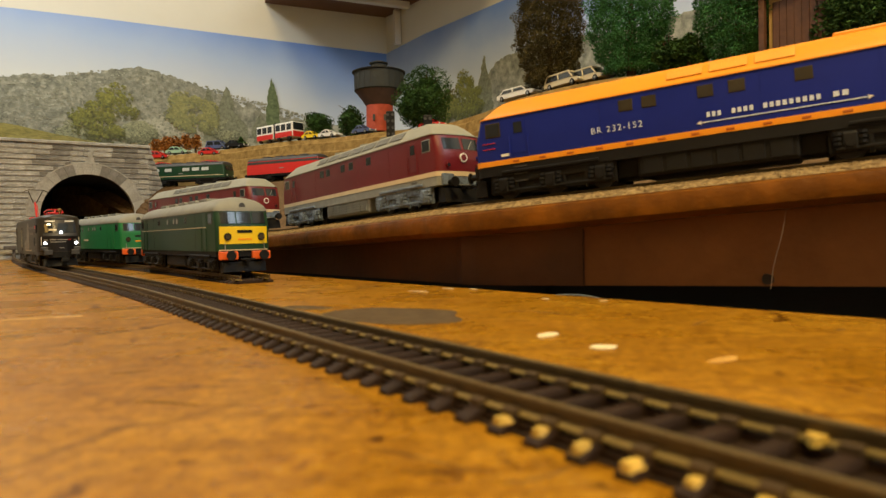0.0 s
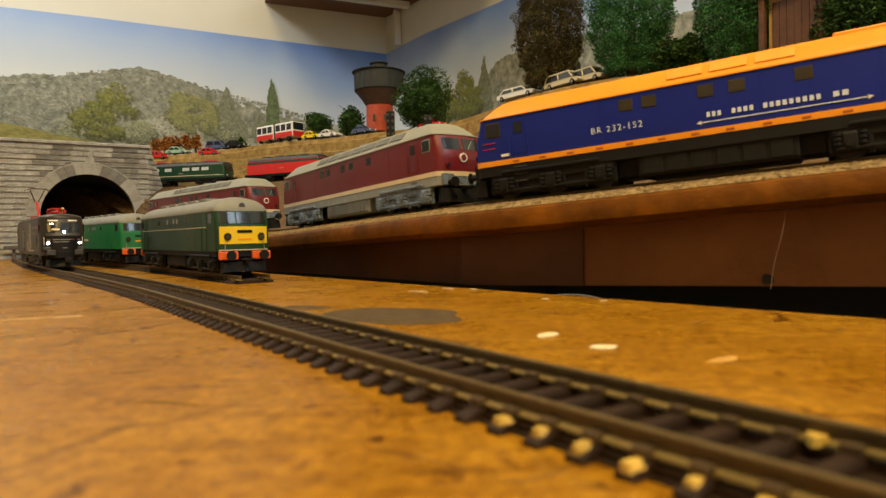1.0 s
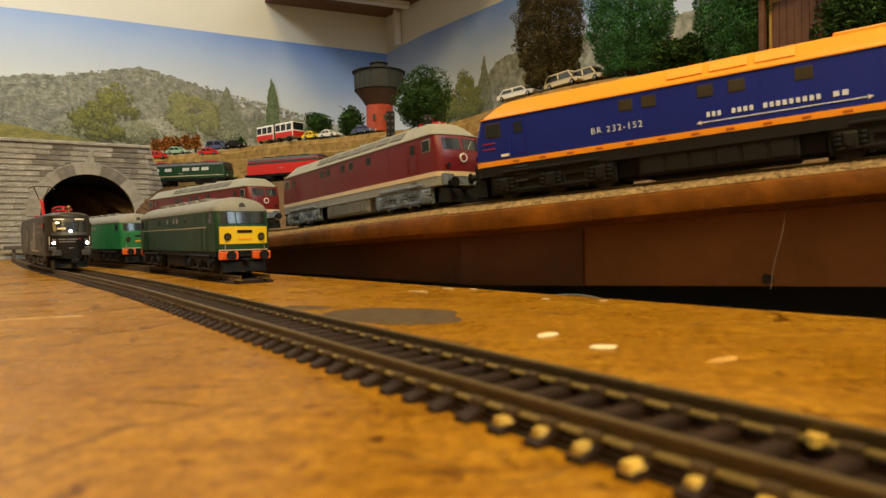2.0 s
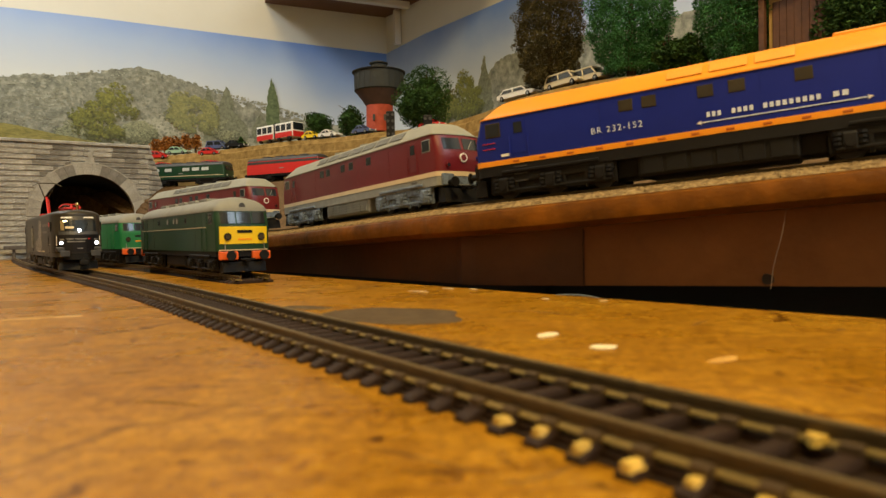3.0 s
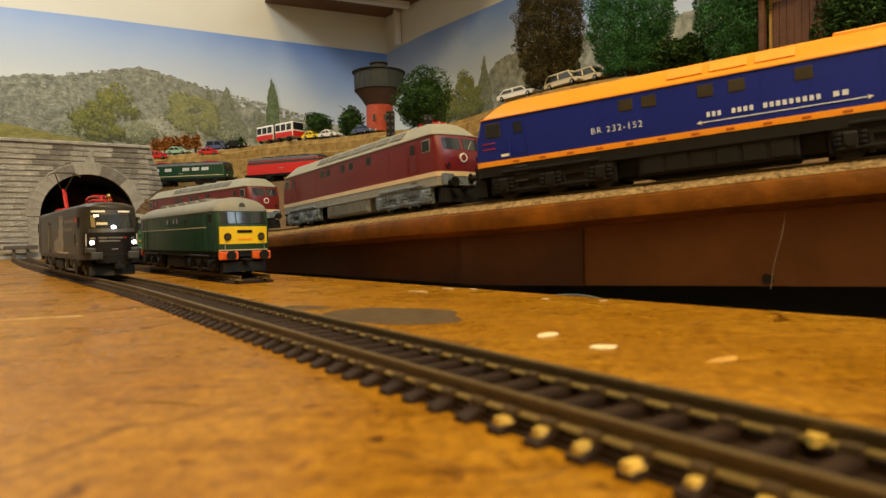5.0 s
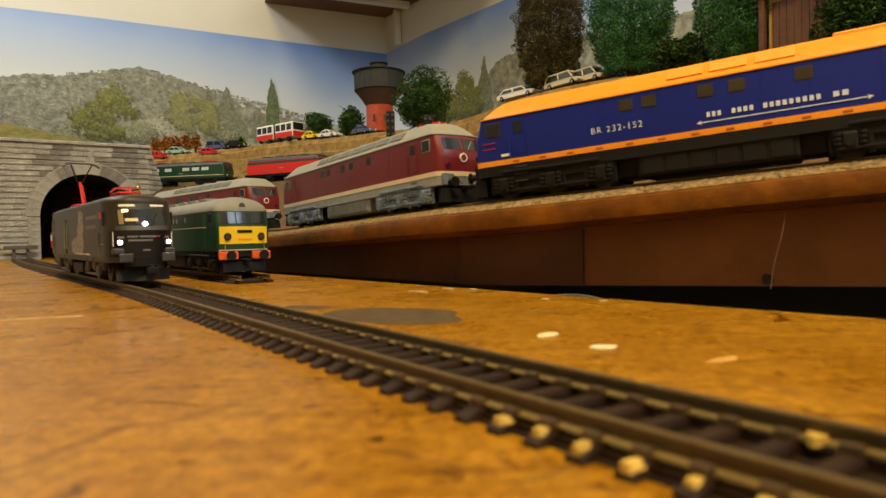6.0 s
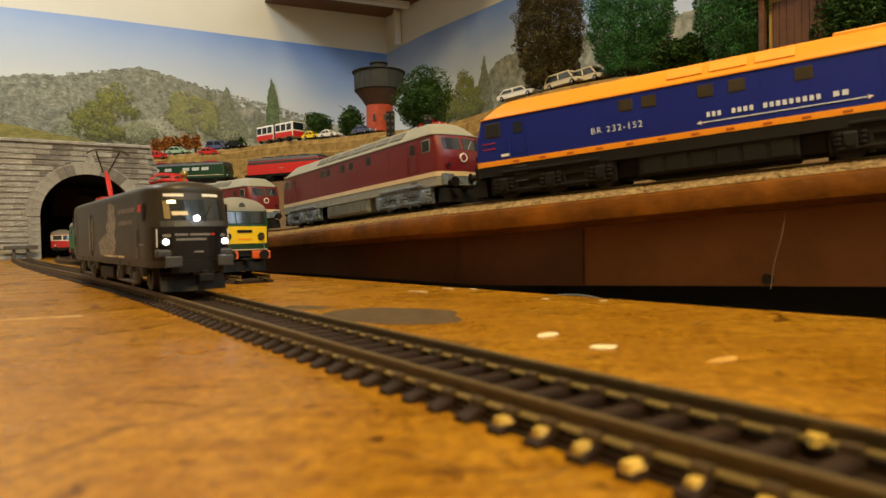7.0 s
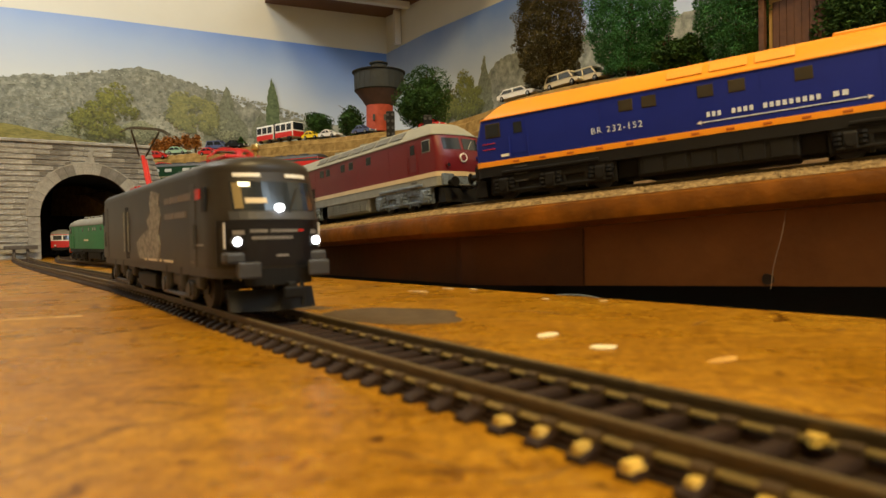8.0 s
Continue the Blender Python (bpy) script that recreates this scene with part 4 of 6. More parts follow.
# pale panes: the light on the windows put into their colour
M_PALEPANE = mat("pale_lit_pane", (0.55, 0.60, 0.60), 0.15, 0, 0.05, 60)
box_loco(heading(-462, 1180, 122.7, 0.975, -0.22), "electric_locomotive", "dark green electric locomotive with pale windows and folded pantographs", 88, M_DARKGREEN, M_BLACK, M_DARKGREY,
         (-50, -25, 11, 30, 49), M_CREAM, None, True, pane_mat=M_PALEPANE, pw=7.6)
box_loco(heading(-262, 1112, 122.7, 0.90, -0.43), "diesel_locomotive", "bright red diesel locomotive with grey band behind the curve", 78, M_RED, M_BLACK, M_DARKGREY,
         (), None, M_DARKGREY)
box_loco(heading(-664, 1134, 4.7, 0.51, -0.86), "railcar", "red and white railcar inside the tunnel", 85, M_RED, M_BLACK, M_GREYROOF, (-60, -40, -20, 0, 20, 40, 62), None, M_WHITE, category="railcar")
back = min(range(len(RAMP_BACK)), key=lambda i: abs(RAMP_BACK[i].x - 96))
q, d = RAMP_BACK[back], (RAMP_BACK[back + 6] - RAMP_BACK[back - 6]).normalized()
box_loco(heading(q.x, q.y, q.z + 4.7, d.x, d.y, math.degrees(math.asin(d.z))), "railcar", "blue railcar with pale grey roof behind the blue diesel", 95, M_NAVY, M_BLACK, M_SILVER, (-70, -45, -20, 5, 30, 60), None, None, category="railcar", z1=36, roof=42)


def taurus():
    """Rounded electric locomotive; the wheelsets turn."""
    top = thing("electric_locomotive", mm(0, 0, 0), "matt black electric locomotive with lit headlamps and red pantographs", "locomotive")
    sh = Shell(107, 16.6, 9, 26.5, 40.4, 45.4, 0.40, 16.0, 7.0, 2.7)
    part("body", sh.body(13.5, 40.4, 8), M_TAURUS, top, smooth=True)
    part("skirt", sh.body(10.8, 13.6, 2, -0.7), M_DARKGREY, top, "dark grey skirt", smooth=True)
    roof = part("roof", sh.roof_mesh(), M_TAURUS, top, smooth=True)
    for e in (1, -1):
        part("windscreen", sh.patch(-11.6, 11.6, 29.4, 37.6, 0.25, e, 12), M_GLASS, top, "wide dark curved windscreen")
        part("front_panel", sh.patch(-15.2, 15.2, 14.0, 26.7, 0.12, e, 14), M_FRONT, top, "glossy black front panel")
        part("windscreen_sill", sh.patch(-12.6, 12.6, 26.9, 29.2, 0.3, e, 12), M_DARKGREY, top)
        for s in (-1, 1):
            part("marker_bar", sh.patch(s * 3.6, s * 10.6, 38.9, 40.0, 0.25, e, 6), M_WHITE, top, "white marker bar above the windscreen")
            # lamp cluster
            part("lamp_recess", sh.patch(s * 9.0, s * 14.0, 18.6, 24.4, 0.2, e, 5), M_BLACK, top)
            bm = box(bmesh.new(), (e * 102.5, s * 9.9, 16.4), (5, 9.6, 3.2), 0.8)
            part("buffer_housing", bm, M_DARKGREY, top)
            bm = box(bmesh.new(), (e * 106, s * 9.9, 13.2), (6.0, 3.6, 3.2), 0.5)
            box(bm, (e * 109.6, s * 9.9, 13.2), (1.1, 6.4, 4.4), 0.5)
            part("buffer", bm, M_DARKGREY, top, "rectangular grey buffer")
            x = sh.front(13.9, 20, e) + e * 0.6
            handrail(top, (x, s * 13.9, 19.0), (x, s * 13.9, 26.0), M_WHITE)
            for q, hm in ((sh.half - 24, M_DARKGREY),):
                handrail(top, (e * q, s * (sh.hw + (0.5 if hm is M_DARKGREY else -0.6)), 19.0), (e * q, s * (sh.hw + (0.5 if hm is M_DARKGREY else -0.6)), 26.0), hm)
            part("cab_window", sh.plate(e * 91.5 - 1.8, e * 91.5 + 1.8, 29.5, 36.5, s, 0.15, 0.8, 0.2), M_BLACK, top)
            part("cab_door", sh.plate(e * 80 - 3.4, e * 80 + 3.4, 13.6, 38, s, 0.12, 0.4, 0.1), M_TAURUS, top)
        part("wiper", rod(bmesh.new(), (sh.front(3, 29, e) + e * 0.6, 3, 29), (sh.front(6, 36, e) + e * 0.6, 6.5, 35.8), 0.25), M_BLACK, top)
        bm = bmesh.new()
        loft(bm, [[(e * (sh.half - 9), y, 1.6), (e * (sh.half - 1.5 - abs(y) * 0.35), y, 1.4), (e * (sh.half - 4 - abs(y) * 0.35), y, 7.2), (e * (sh.half - 9), y, 7.2)] for y in (-12.5, -6, 0, 6, 12.5)])
        part("snow_plough", bm, M_BLACK, top)
        part("pilot_beam", sh.patch(-9.5, 9.5, 8.8, 13.4, 0.4, e, 8, 0.8), M_BLACK, top)
        bm = bmesh.new()
        box(bm, (e * 107.5, 2, 8.6), (5, 2.6, 1.8), 0.4)
        box(bm, (e * 110, 2, 6.6), (1.4, 5.5, 3.4), 0.5)
        rod(bm, (e * 108.5, 5, 9.5), (e * 110, 5, 3.0), 0.7)
        part("coupling", bm, M_BLACK, top)
    # front writing, unreadable, as bars
    for row, y, z, widths in ((1, -8.2, 23.3, (1.0, 0.8, 1.1, 0.9, -0.5, 1.1, 0.6, 0.9, 1.0, 0.8, 1.1, 0.9)), (2, -7.8, 21.4, (0.9, 1.0, 0.7, 1.1, 0.8, 1.0, 0.9, 1.1, 0.8, 0.9))):
        for w in widths:
            if w > 0:
                part("lettering_bar", sh.patch(y, y + w, z, z + 0.85, 0.35, 1, 2, 0.3), M_SILVER, top)
            y += abs(w) + 0.22
    part("lettering_bar", sh.patch(5.4, 7.0, 23.4, 24.1, 0.35, 1, 3, 0.3), M_RED, top, "red lettering bar")
    part("lettering_bar", sh.patch(-1.4, 2.0, 16.6, 17.2, 0.35, 1, 3, 0.3), M_SILVER, top)
    glow_lamps(top, sh, [(-11.4, 20.9), (11.4, 20.9)], 1, M_DARKGREY, M_LAMP, 1.65)
    for s in (-1, 1):
        part("marker_lamp", sh.patch(s * 9.6, s * 12.2, 22.8, 24.0, 0.4, 1, 3, 0.3), M_SILVER, top, "unlit silvery marker lamp")
    bm = bmesh.new()
    cyl(bm, (sh.front(0, 30.1) + 0.8, 0, 30.1), 1.1, 1.8, "x", 18)
    part("top_lamp", bm, M_LAMP, top, "lit round centre lamp in the windscreen")
    part("cab_lamp", sh.patch(-9.6, -7.0, 36.2, 37.3, 0.45, 1, 3, 0.3), M_GLOW, top, "warm lit cab lamp")
    # patch that glows in place of the lamplight seen inside the cab
    part("cab_glow", sh.patch(-11.2, -9.2, 30.0, 37.2, 0.4, 1, 3, 0.3), M_CABGLOW, top, "glowing patch on the windscreen standing in for the lit cab")
    # cream strip: a reflection in the windscreen put into colour
    part("painted_reflection", sh.patch(-8.6, -3.0, 31.4, 32.9, 0.42, 1, 4, 0.3), M_CREAM, top, "pale painted reflection on the windscreen")
    grey = mat("grey_mottled_print", (0.34, 0.31, 0.25), 0.5, 0, 0.5, 520, dirt=(0.05, 0.045, 0.036))
    faint = mat("faded_grey_lettering", (0.17, 0.14, 0.12), 0.5, 0, 0.2, 200)
    for s in (-1, 1):
        # mottled print with an uneven outline
        bm = bmesh.new()
        y = s * (sh.hw + 0.16)
        edge = [(0, 14.5), (34, 14.5), (37, 20), (34, 24), (39, 30), (35, 34), (38, 38), (24, 39.6), (20, 36), (22, 32), (15, 29), (18, 26), (6, 24), (-6, 21), (-4, 17)]
        loft(bm, [[(x, y - s * d, z) for x, z in edge] for d in (0.0, 0.4)])
        part("picture_print", bm, grey, top, "pale mottled picture print")
        part("machine_door", sh.plate(-30, -23, 14, 36, s, 0.1, 0.4), M_BLACK, top)
        for q in (-31, -22):
            handrail(top, (q, s * (sh.hw + 0.5), 17), (q, s * (sh.hw + 0.5), 34), M_SILVER)
        bars(top, sh, 45, 33.6, (8, 10, 14), 2.0, s, faint)
        bars(top, sh, 45, 28.6, (12, 15), 1.8, s, faint)
        part("emblem_plate", sh.plate(84, 88.5, 33.2, 36.2, s, 0.3, 0.4), M_RED, top, "small red emblem panel")
        part("lettering_bar", sh.plate(78, 82, 14.6, 15.3, s, 0.25, 0.4), faint, top)
        bars(top, sh, 10, 14.2, (3, 14, 3, 12), 0.8, s, M_CREAM, 4)
        part("lettering_bar", sh.plate(84, 91, 19.8, 20.3, s, 0.3, 0.4), M_SILVER, top)
        for x in (-52, 52):
            bm = bmesh.new()
            box(bm, (x, s * 13.2, 8.6), (52, 2.4, 4.4), 1.0)
            for ax in (x - 17, x + 17):
                box(bm, (ax, s * 14.2, 6.4), (8, 2.4, 5.5), 1.2)
                cyl(bm, (ax, s * 15.2, 6.3), 2.2, 1.2, "y", 14)
                cyl(bm, (ax + (7 if ax < x else -7), s * 14.4, 9.5), 1.8, 7, "z", 10)
            rod(bm, (x - 20, s * 14.6, 3.8), (x + 20, s * 14.6, 3.8), 0.7)
            part("bogie_frame", bm, M_DARKGREY, top)
        part("battery_box", box(bmesh.new(), (0, s * 9, 6.2), (34, 11, 6), 1.0), M_BLACK, top)
    # roof gear and pantographs
    for x, w in ((-30, 30), (8, 26), (40, 20)):
        part("roof_box", box(bmesh.new(), (x, 0, 45.2), (w, 13, 2.0), 0.6), M_DARKGREY, top)
    for x, y in ((-62, 6), (-62, -6), (-82, 0), (62, 6), (62, -6), (84, 0)):
        part("insulator", cyl(bmesh.new(), (x, y, 46), 1.0, 3.4, "z", 10), M_RED, top, "red ribbed insulator")
    part("brass_knob", lathe(bmesh.new(), [(0.5, 45.0), (0.5, 48.6), (1.3, 49.2), (1.5, 50.2), (1.2, 51.0), (0.3, 51.4)], 14, (80, 3, 0)), mat("polished_brass", (0.8, 0.55, 0.2), 0.15, 1.0), top, "shiny brass knob", smooth=True)

    iron = mat("dark_bronze_rod", (0.07, 0.055, 0.03), 0.5, 0.4, 0.3, 200)

    def panto(x, lift, e, half):
        base = bmesh.new()
        for q in (-5, 5):
            box(base, (x, q, 47.4), (half * 2, 1.4, 1.2), 0.3)
        for dx in (1 - half, 0, half - 1):
            box(base, (x + dx, 0, 47.4), (1.6, 11, 1.2), 0.3)
        p = part("pantograph", base, M_RED, top, "red single-arm pantograph")
        knee = Vector((x + e * half * 0.6, 0, 48 + lift * 0.58))
        head = Vector((x - e * 2, 0, 48 + lift))
        part("lower_arm", rod(bmesh.new(), (x - e * half * 0.5, 0, 47.8), knee, 1.0), M_RED, p)
        part("guide_rod", rod(bmesh.new(), (x - e * half * 0.35, 1.8, 47.8), (knee.x + e, 1.8, knee.z - 1.5), 0.4), M_RED, p)
        for q in (-1, 1):
            part("upper_arm", rod(bmesh.new(), knee + Vector((0, q * 1.5, 0)), head + Vector((0, q * 6.5, 0)), 0.45), iron, p, "thin dark upper arm")
        for d in (-1.8, 1.8):
            wide = 11.5 if lift > 5 else 7.5
            path = spline([(head.x + d, -wide, head.z - 1.6), (head.x + d, -wide * 0.6, head.z + 0.8), (head.x + d, 0, head.z + 1.0), (head.x + d, wide * 0.6, head.z + 0.8), (head.x + d, wide, head.z - 1.6)], 16)
            part("collector_strip", sweep(bmesh.new(), path, [(-0.4, -0.35), (0.4, -0.35), (0.4, 0.35), (-0.4, 0.35)]), iron if lift > 5 else M_RED, p, "thin collector strip")
        for q in (-4.5, 4.5):
            for dx in (-half * 0.7, half * 0.7):
                part("insulator_foot", cyl(bmesh.new(), (x + dx, q, 45.6), 0.9, 3.2, "z", 8), M_RED, p)

    panto(-70, 28, -1, 11)
    panto(68, 1.8, 1, 9)
    wheels = [wheelset(top, x, 6.4, M_DARKGREY) for x in (-69, -35, 35, 69)]
    return top, sh, wheels


engine, eshell, engine_wheels = taurus()


# ---- far scenery ----
def spot(bearing, back=10.0, sink=0.8):
    """A place on the upper terrace: bearing (x over y) seen from the origin, so far behind the edge."""
    prof = ((2, 0), (14, 2), (40, 6), (90, 13), (170, 22), (300, 34))
    for a, b in zip(EDGE, EDGE[1:]):
        fa, fb = a.x - bearing * a.y, b.x - bearing * b.y
        if fa <= 0 < fb:
            p = a.lerp(b, fa / (fa - fb))
            break
    else:
        p = EDGE[-1]
    away = Vector((bearing, 1, 0)).normalized()
    h = 0.0
    for (o0, h0), (o1, h1) in zip(prof, prof[1:]):
        if o0 <= back <= o1:
            h = h0 + (h1 - h0) * (back - o0) / (o1 - o0)
    q = p + away * back
    return q.x, q.y, p.z + h - sink


def leaf_cloud(points, size, rnd, flat=0.35):
    """Small bent leaf clumps at the given points, as one mesh."""
    verts, faces = [], []
    for p in points:
        a, b = rnd.uniform(0, 6.28), rnd.uniform(-1, 1)
        u = Vector((math.cos(a), math.sin(a), b)).normalized()
        v = u.cross(Vector((rnd.uniform(-1, 1), rnd.uniform(-1, 1), 1))).normalized()
        w = u.cross(v)
        k = size * rnd.uniform(0.6, 1.4)
        i = len(verts)
        p = Vector(p)
        for c in (p - u * k, p + v * k * 0.6 + w * k * flat, p + u * k, p - v * k * 0.6 + w * k * flat):
            verts.append(c * 0.001)
        faces += [(i, i + 1, i + 2), (i, i + 2, i + 3)]
    return verts, faces


def cloud_part(name, verts, faces, material, parent):
    me = bpy.data.meshes.new(name)
    me.from_pydata([tuple(v) for v in verts], [], faces)
    me.materials.append(material)
    ob = new(name, me)
    ob.parent = parent
    return ob


def leaf_material(name, a, b, scale=60):
    m = mat(name, b, 0.8, 0, 0.3, scale, dirt=a, spec=0.2)
    nt = m.node_tree
    geo = nt.nodes.new("ShaderNodeNewGeometry")
    hsv = nt.nodes.new("ShaderNodeHueSaturation")
    mr = nt.nodes.new("ShaderNodeMapRange")
    mr.inputs["To Min"].default_value, mr.inputs["To Max"].default_value = 0.5, 1.6
    bsdf = nt.nodes["Principled BSDF"]
    src = bsdf.inputs["Base Color"].links[0].from_socket
    nt.links.new(geo.outputs["Random Per Island"], mr.inputs[0])
    nt.links.new(mr.outputs[0], hsv.inputs["Value"])
    nt.links.new(src, hsv.inputs["Color"])
    nt.links.new(hsv.outputs[0], bsdf.inputs["Base Color"])
    return m


M_BARK = mat("brown_bark", (0.09, 0.055, 0.03), 0.9, 0, 0.4, 200, 0.5, 600)
M_LEAF_DARK = leaf_material("dark_green_foliage", (0.018, 0.045, 0.012), (0.055, 0.12, 0.028))
M_LEAF_GREEN = leaf_material("fresh_green_foliage", (0.026, 0.090, 0.026), (0.075, 0.24, 0.075))
M_LEAF_BROWN = leaf_material("olive_brown_foliage", (0.040, 0.032, 0.012), (0.12, 0.10, 0.036))
M_LEAF_RUST = leaf_material("rust_orange_foliage", (0.20, 0.075, 0.014), (0.46, 0.19, 0.04))


def model_tree(place, height, radius, shape, material, label, count, seed, leaf=2.2, group="model trees"):
    """Tapered trunk, limbs and a crown of small leaf clumps with gaps."""
    rnd = random.Random(seed)
    top = thing("model_tree", mm(*place), label, "tree", group)
    bm = bmesh.new()
    lathe(bm, [(radius * 0.10 + 1.2, 0), (radius * 0.07 + 0.8, height * 0.2), (radius * 0.04 + 0.4, height * 0.6), (0.3, height * 0.95)], 8)
    for k in range(14):
        z = height * rnd.uniform(0.2, 0.8)
        a = rnd.uniform(0, 6.28)
        l = radius * rnd.uniform(0.4, 0.8)
        rod(bm, (0, 0, z), (l * math.cos(a), l * math.sin(a), z + l * 0.5), 0.5, 5)
    part("trunk", bm, M_BARK, top)
    pts = []
    lobes = []
    if shape == "round":
        for k in range(26):
            a, e = rnd.uniform(0, 6.28), rnd.uniform(-0.9, 1.4)
            d = radius * rnd.uniform(0.25, 0.66)
            lobes.append((Vector((d * math.cos(a) * math.cos(e), d * math.sin(a) * math.cos(e), height * 0.46 + d * math.sin(e) * height * 0.56 / radius)), radius * rnd.uniform(0.28, 0.46)))
    for k in range(count):
        if shape == "round":
            c, r = rnd.choice(lobes)
            v = Vector((rnd.gauss(0, 1), rnd.gauss(0, 1), rnd.gauss(0, 1))).normalized()
            pts.append(c + v * r * rnd.uniform(0.75, 1.05))
        else:
            u = rnd.random() ** (0.75 if shape == "cone" else 1.0)
            z = height * (0.04 + 0.95 * (1 - u if shape == "cone" else u))
            f = (1 - z / height) ** 0.75 if shape == "cone" else math.sin(math.pi * min(0.999, 0.12 + 0.86 * z / height)) ** 0.6
            a = rnd.uniform(0, 6.28)
            bumpy = 1 + 0.28 * noise.noise(Vector((math.cos(a) * 2, math.sin(a) * 2, z * 0.09 + seed)))
            r = radius * f * bumpy * rnd.choice((rnd.uniform(0.3, 0.75), rnd.uniform(0.75, 1.06), rnd.uniform(0.8, 1.06)))
            pts.append((r * math.cos(a), r * math.sin(a), z + rnd.uniform(-2, 2)))
    v, f = leaf_cloud(pts, leaf, rnd)
    cloud_part("crown", v, f, material, top)
    return top


model_tree(spot(0.170, 45), 178, 40, "column", M_LEAF_BROWN, "tall dense dark olive model cypress on the terrace", 60000, 1, 1.15)
model_tree(spot(0.294, 40), 160, 44, "column", M_LEAF_GREEN, "tall dense dark green model poplar on the terrace", 60000, 2, 1.15)
model_tree(spot(0.458, 34), 150, 37, "column", M_LEAF_GREEN, "tall dense dark green model poplar on the terrace", 50000, 3, 1.15)
model_tree(spot(0.640, 80), 170, 50, "column", M_LEAF_DARK, "tall dense dark green model poplar on the terrace", 30000, 4, 1.5)
model_tree(spot(0.662, 34), 140, 40, "column", M_LEAF_DARK, "tall dense dark green model poplar on the terrace", 24000, 5, 1.5)
for k, (side, back, h, r) in enumerate(((0.352, 20, 34, 20), (0.382, 22, 36, 20), (0.610, 26, 46, 26), (0.640, 22, 52, 28), (0.672, 20, 56, 30), (0.700, 20, 60, 32))):
    model_tree(spot(side, back), h, r, "round", M_LEAF_DARK, "dense dark green model bush at the terrace edge", 5000, 50 + k, 2.2, "terrace bushes")
model_tree(spot(-0.020, 60, 14), 110, 62, "round", M_LEAF_DARK, "broad dark green model tree beside the water tower", 22000, 6, 1.7)
model_tree(spot(-0.188, 45), 48, 35, "round", M_LEAF_DARK, "small round dark green model tree by the bus", 6000, 7, 2.0)
model_tree(spot(-0.136, 45), 52, 33, "round", M_LEAF_DARK, "small round dark green model tree by the bus", 5000, 8, 2.0)
model_tree(spot(-0.306, 18), 20, 13, "cone", M_LEAF_DARK, "small dark conical model bush on the embankment", 600, 9, 1.8)
for k, side in enumerate((-0.436, -0.421, -0.405, -0.390, -0.376)):
    model_tree(spot(side, 55), 39 + 4 * (k % 2), 17, "round", M_LEAF_RUST, "rust-orange autumn model shrub behind the parked cars", 900, 20 + k, 2.0, "autumn shrubs")
model_tree(spot(-0.125, 14), 12, 9, "round", M_LEAF_GREEN, "low light green model bush by the cars", 400, 31, 1.5)


def model_car(place, turn, paint, label, van=False, length=48):
    """Small car: lower body, glasshouse with panes, roof, four wheels, bumpers, lamps."""
    top = thing("model_car", mm(*place, turn), label, "car", "model cars")
    L, w = length / 2, 9.5
    h = 9.0
    prof = [(-L, 3), (-L, 8), (-L + 3, h), (L - 14, h), (L - 2, 7.6), (L, 6), (L, 3)]
    bm = bmesh.new()
    loft(bm, [[(x, y * k, z) for x, z in prof] for y, k in ((-w, 0.96), (-w, 1.0), (w, 1.0), (w, 0.96))])
    part("body", bm, paint, top)
    a0, a1, r0, r1 = (-L + 1, L - 9, -L + 3, L - 17) if van else (-L + 5, L - 13, -L + 11, L - 22)
    hz = 17.5 if van else 14.6
    bm = bmesh.new()
    loft(bm, [[(a0, -w + 0.8, h - 0.2), (a1, -w + 0.8, h - 0.2), (a1, w - 0.8, h - 0.2), (a0, w - 0.8, h - 0.2)],
              [(r0, -w + 2.2, hz - 1), (r1, -w + 2.2, hz - 1), (r1, w - 2.2, hz - 1), (r0, w - 2.2, hz - 1)]])
    part("glasshouse", bm, M_GLASS, top)
    part("roof", box(bmesh.new(), ((r0 + r1) / 2, 0, hz - 0.5), (r1 - r0 + 2.0, 2 * w - 3.0, 2.0), 0.7), paint, top)
    for x0, x1 in ((a0, r0), (a1, r1), ((a0 + a1) / 2, (r0 + r1) / 2)):
        for s in (-1, 1):
            part("pillar", rod(bmesh.new(), (x0, s * (w - 0.8), h), (x1, s * (w - 2.2), hz - 0.6), 0.9, 6), paint, top)
    for x in (-L + 9, L - 9):
        for s in (-1, 1):
            wh = part("wheel", cyl(bmesh.new(), (x, s * (w - 1), 3.3), 3.3, 2.4, "y", 14), M_BLACK, top)
            part("hub_cap", cyl(bmesh.new(), (x, s * (w + 0.3), 3.3), 1.6, 0.4, "y", 10), M_SILVER, wh)
    for e in (-1, 1):
        part("bumper", box(bmesh.new(), (e * (L + 0.4), 0, 4), (1.4, 2 * w, 1.4), 0.3), M_SILVER, top)
        for s in (-1, 1):
            part("car_lamp", cyl(bmesh.new(), (e * L, s * 6.5, 6), 1.2, 0.8, "x", 10), M_WHITE if e > 0 else M_RED, top)
    return top


M_MINT = mat("pale_mint_paint", (0.36, 0.55, 0.38), 0.35, 0, 0.06, 60)
M_CARBLUE = mat("slate_blue_paint", (0.08, 0.11, 0.24), 0.35, 0, 0.06, 60)
M_BEIGE = mat("beige_car_paint", (0.62, 0.55, 0.38), 0.35, 0, 0.06, 60)
model_car(spot(-0.402, 16), -12, M_MINT, "pale mint green model saloon car on the embankment", length=46)
model_car(spot(-0.341, 34), -14, M_CARBLUE, "slate blue model estate car on the embankment", True, 46)
model_car(spot(-0.313, 10), -18, M_BLACK, "black model saloon car on the embankment", length=42)
model_car(spot(-0.432, 9, 6), -10, M_RED, "red model car low behind the green locomotive", length=44)
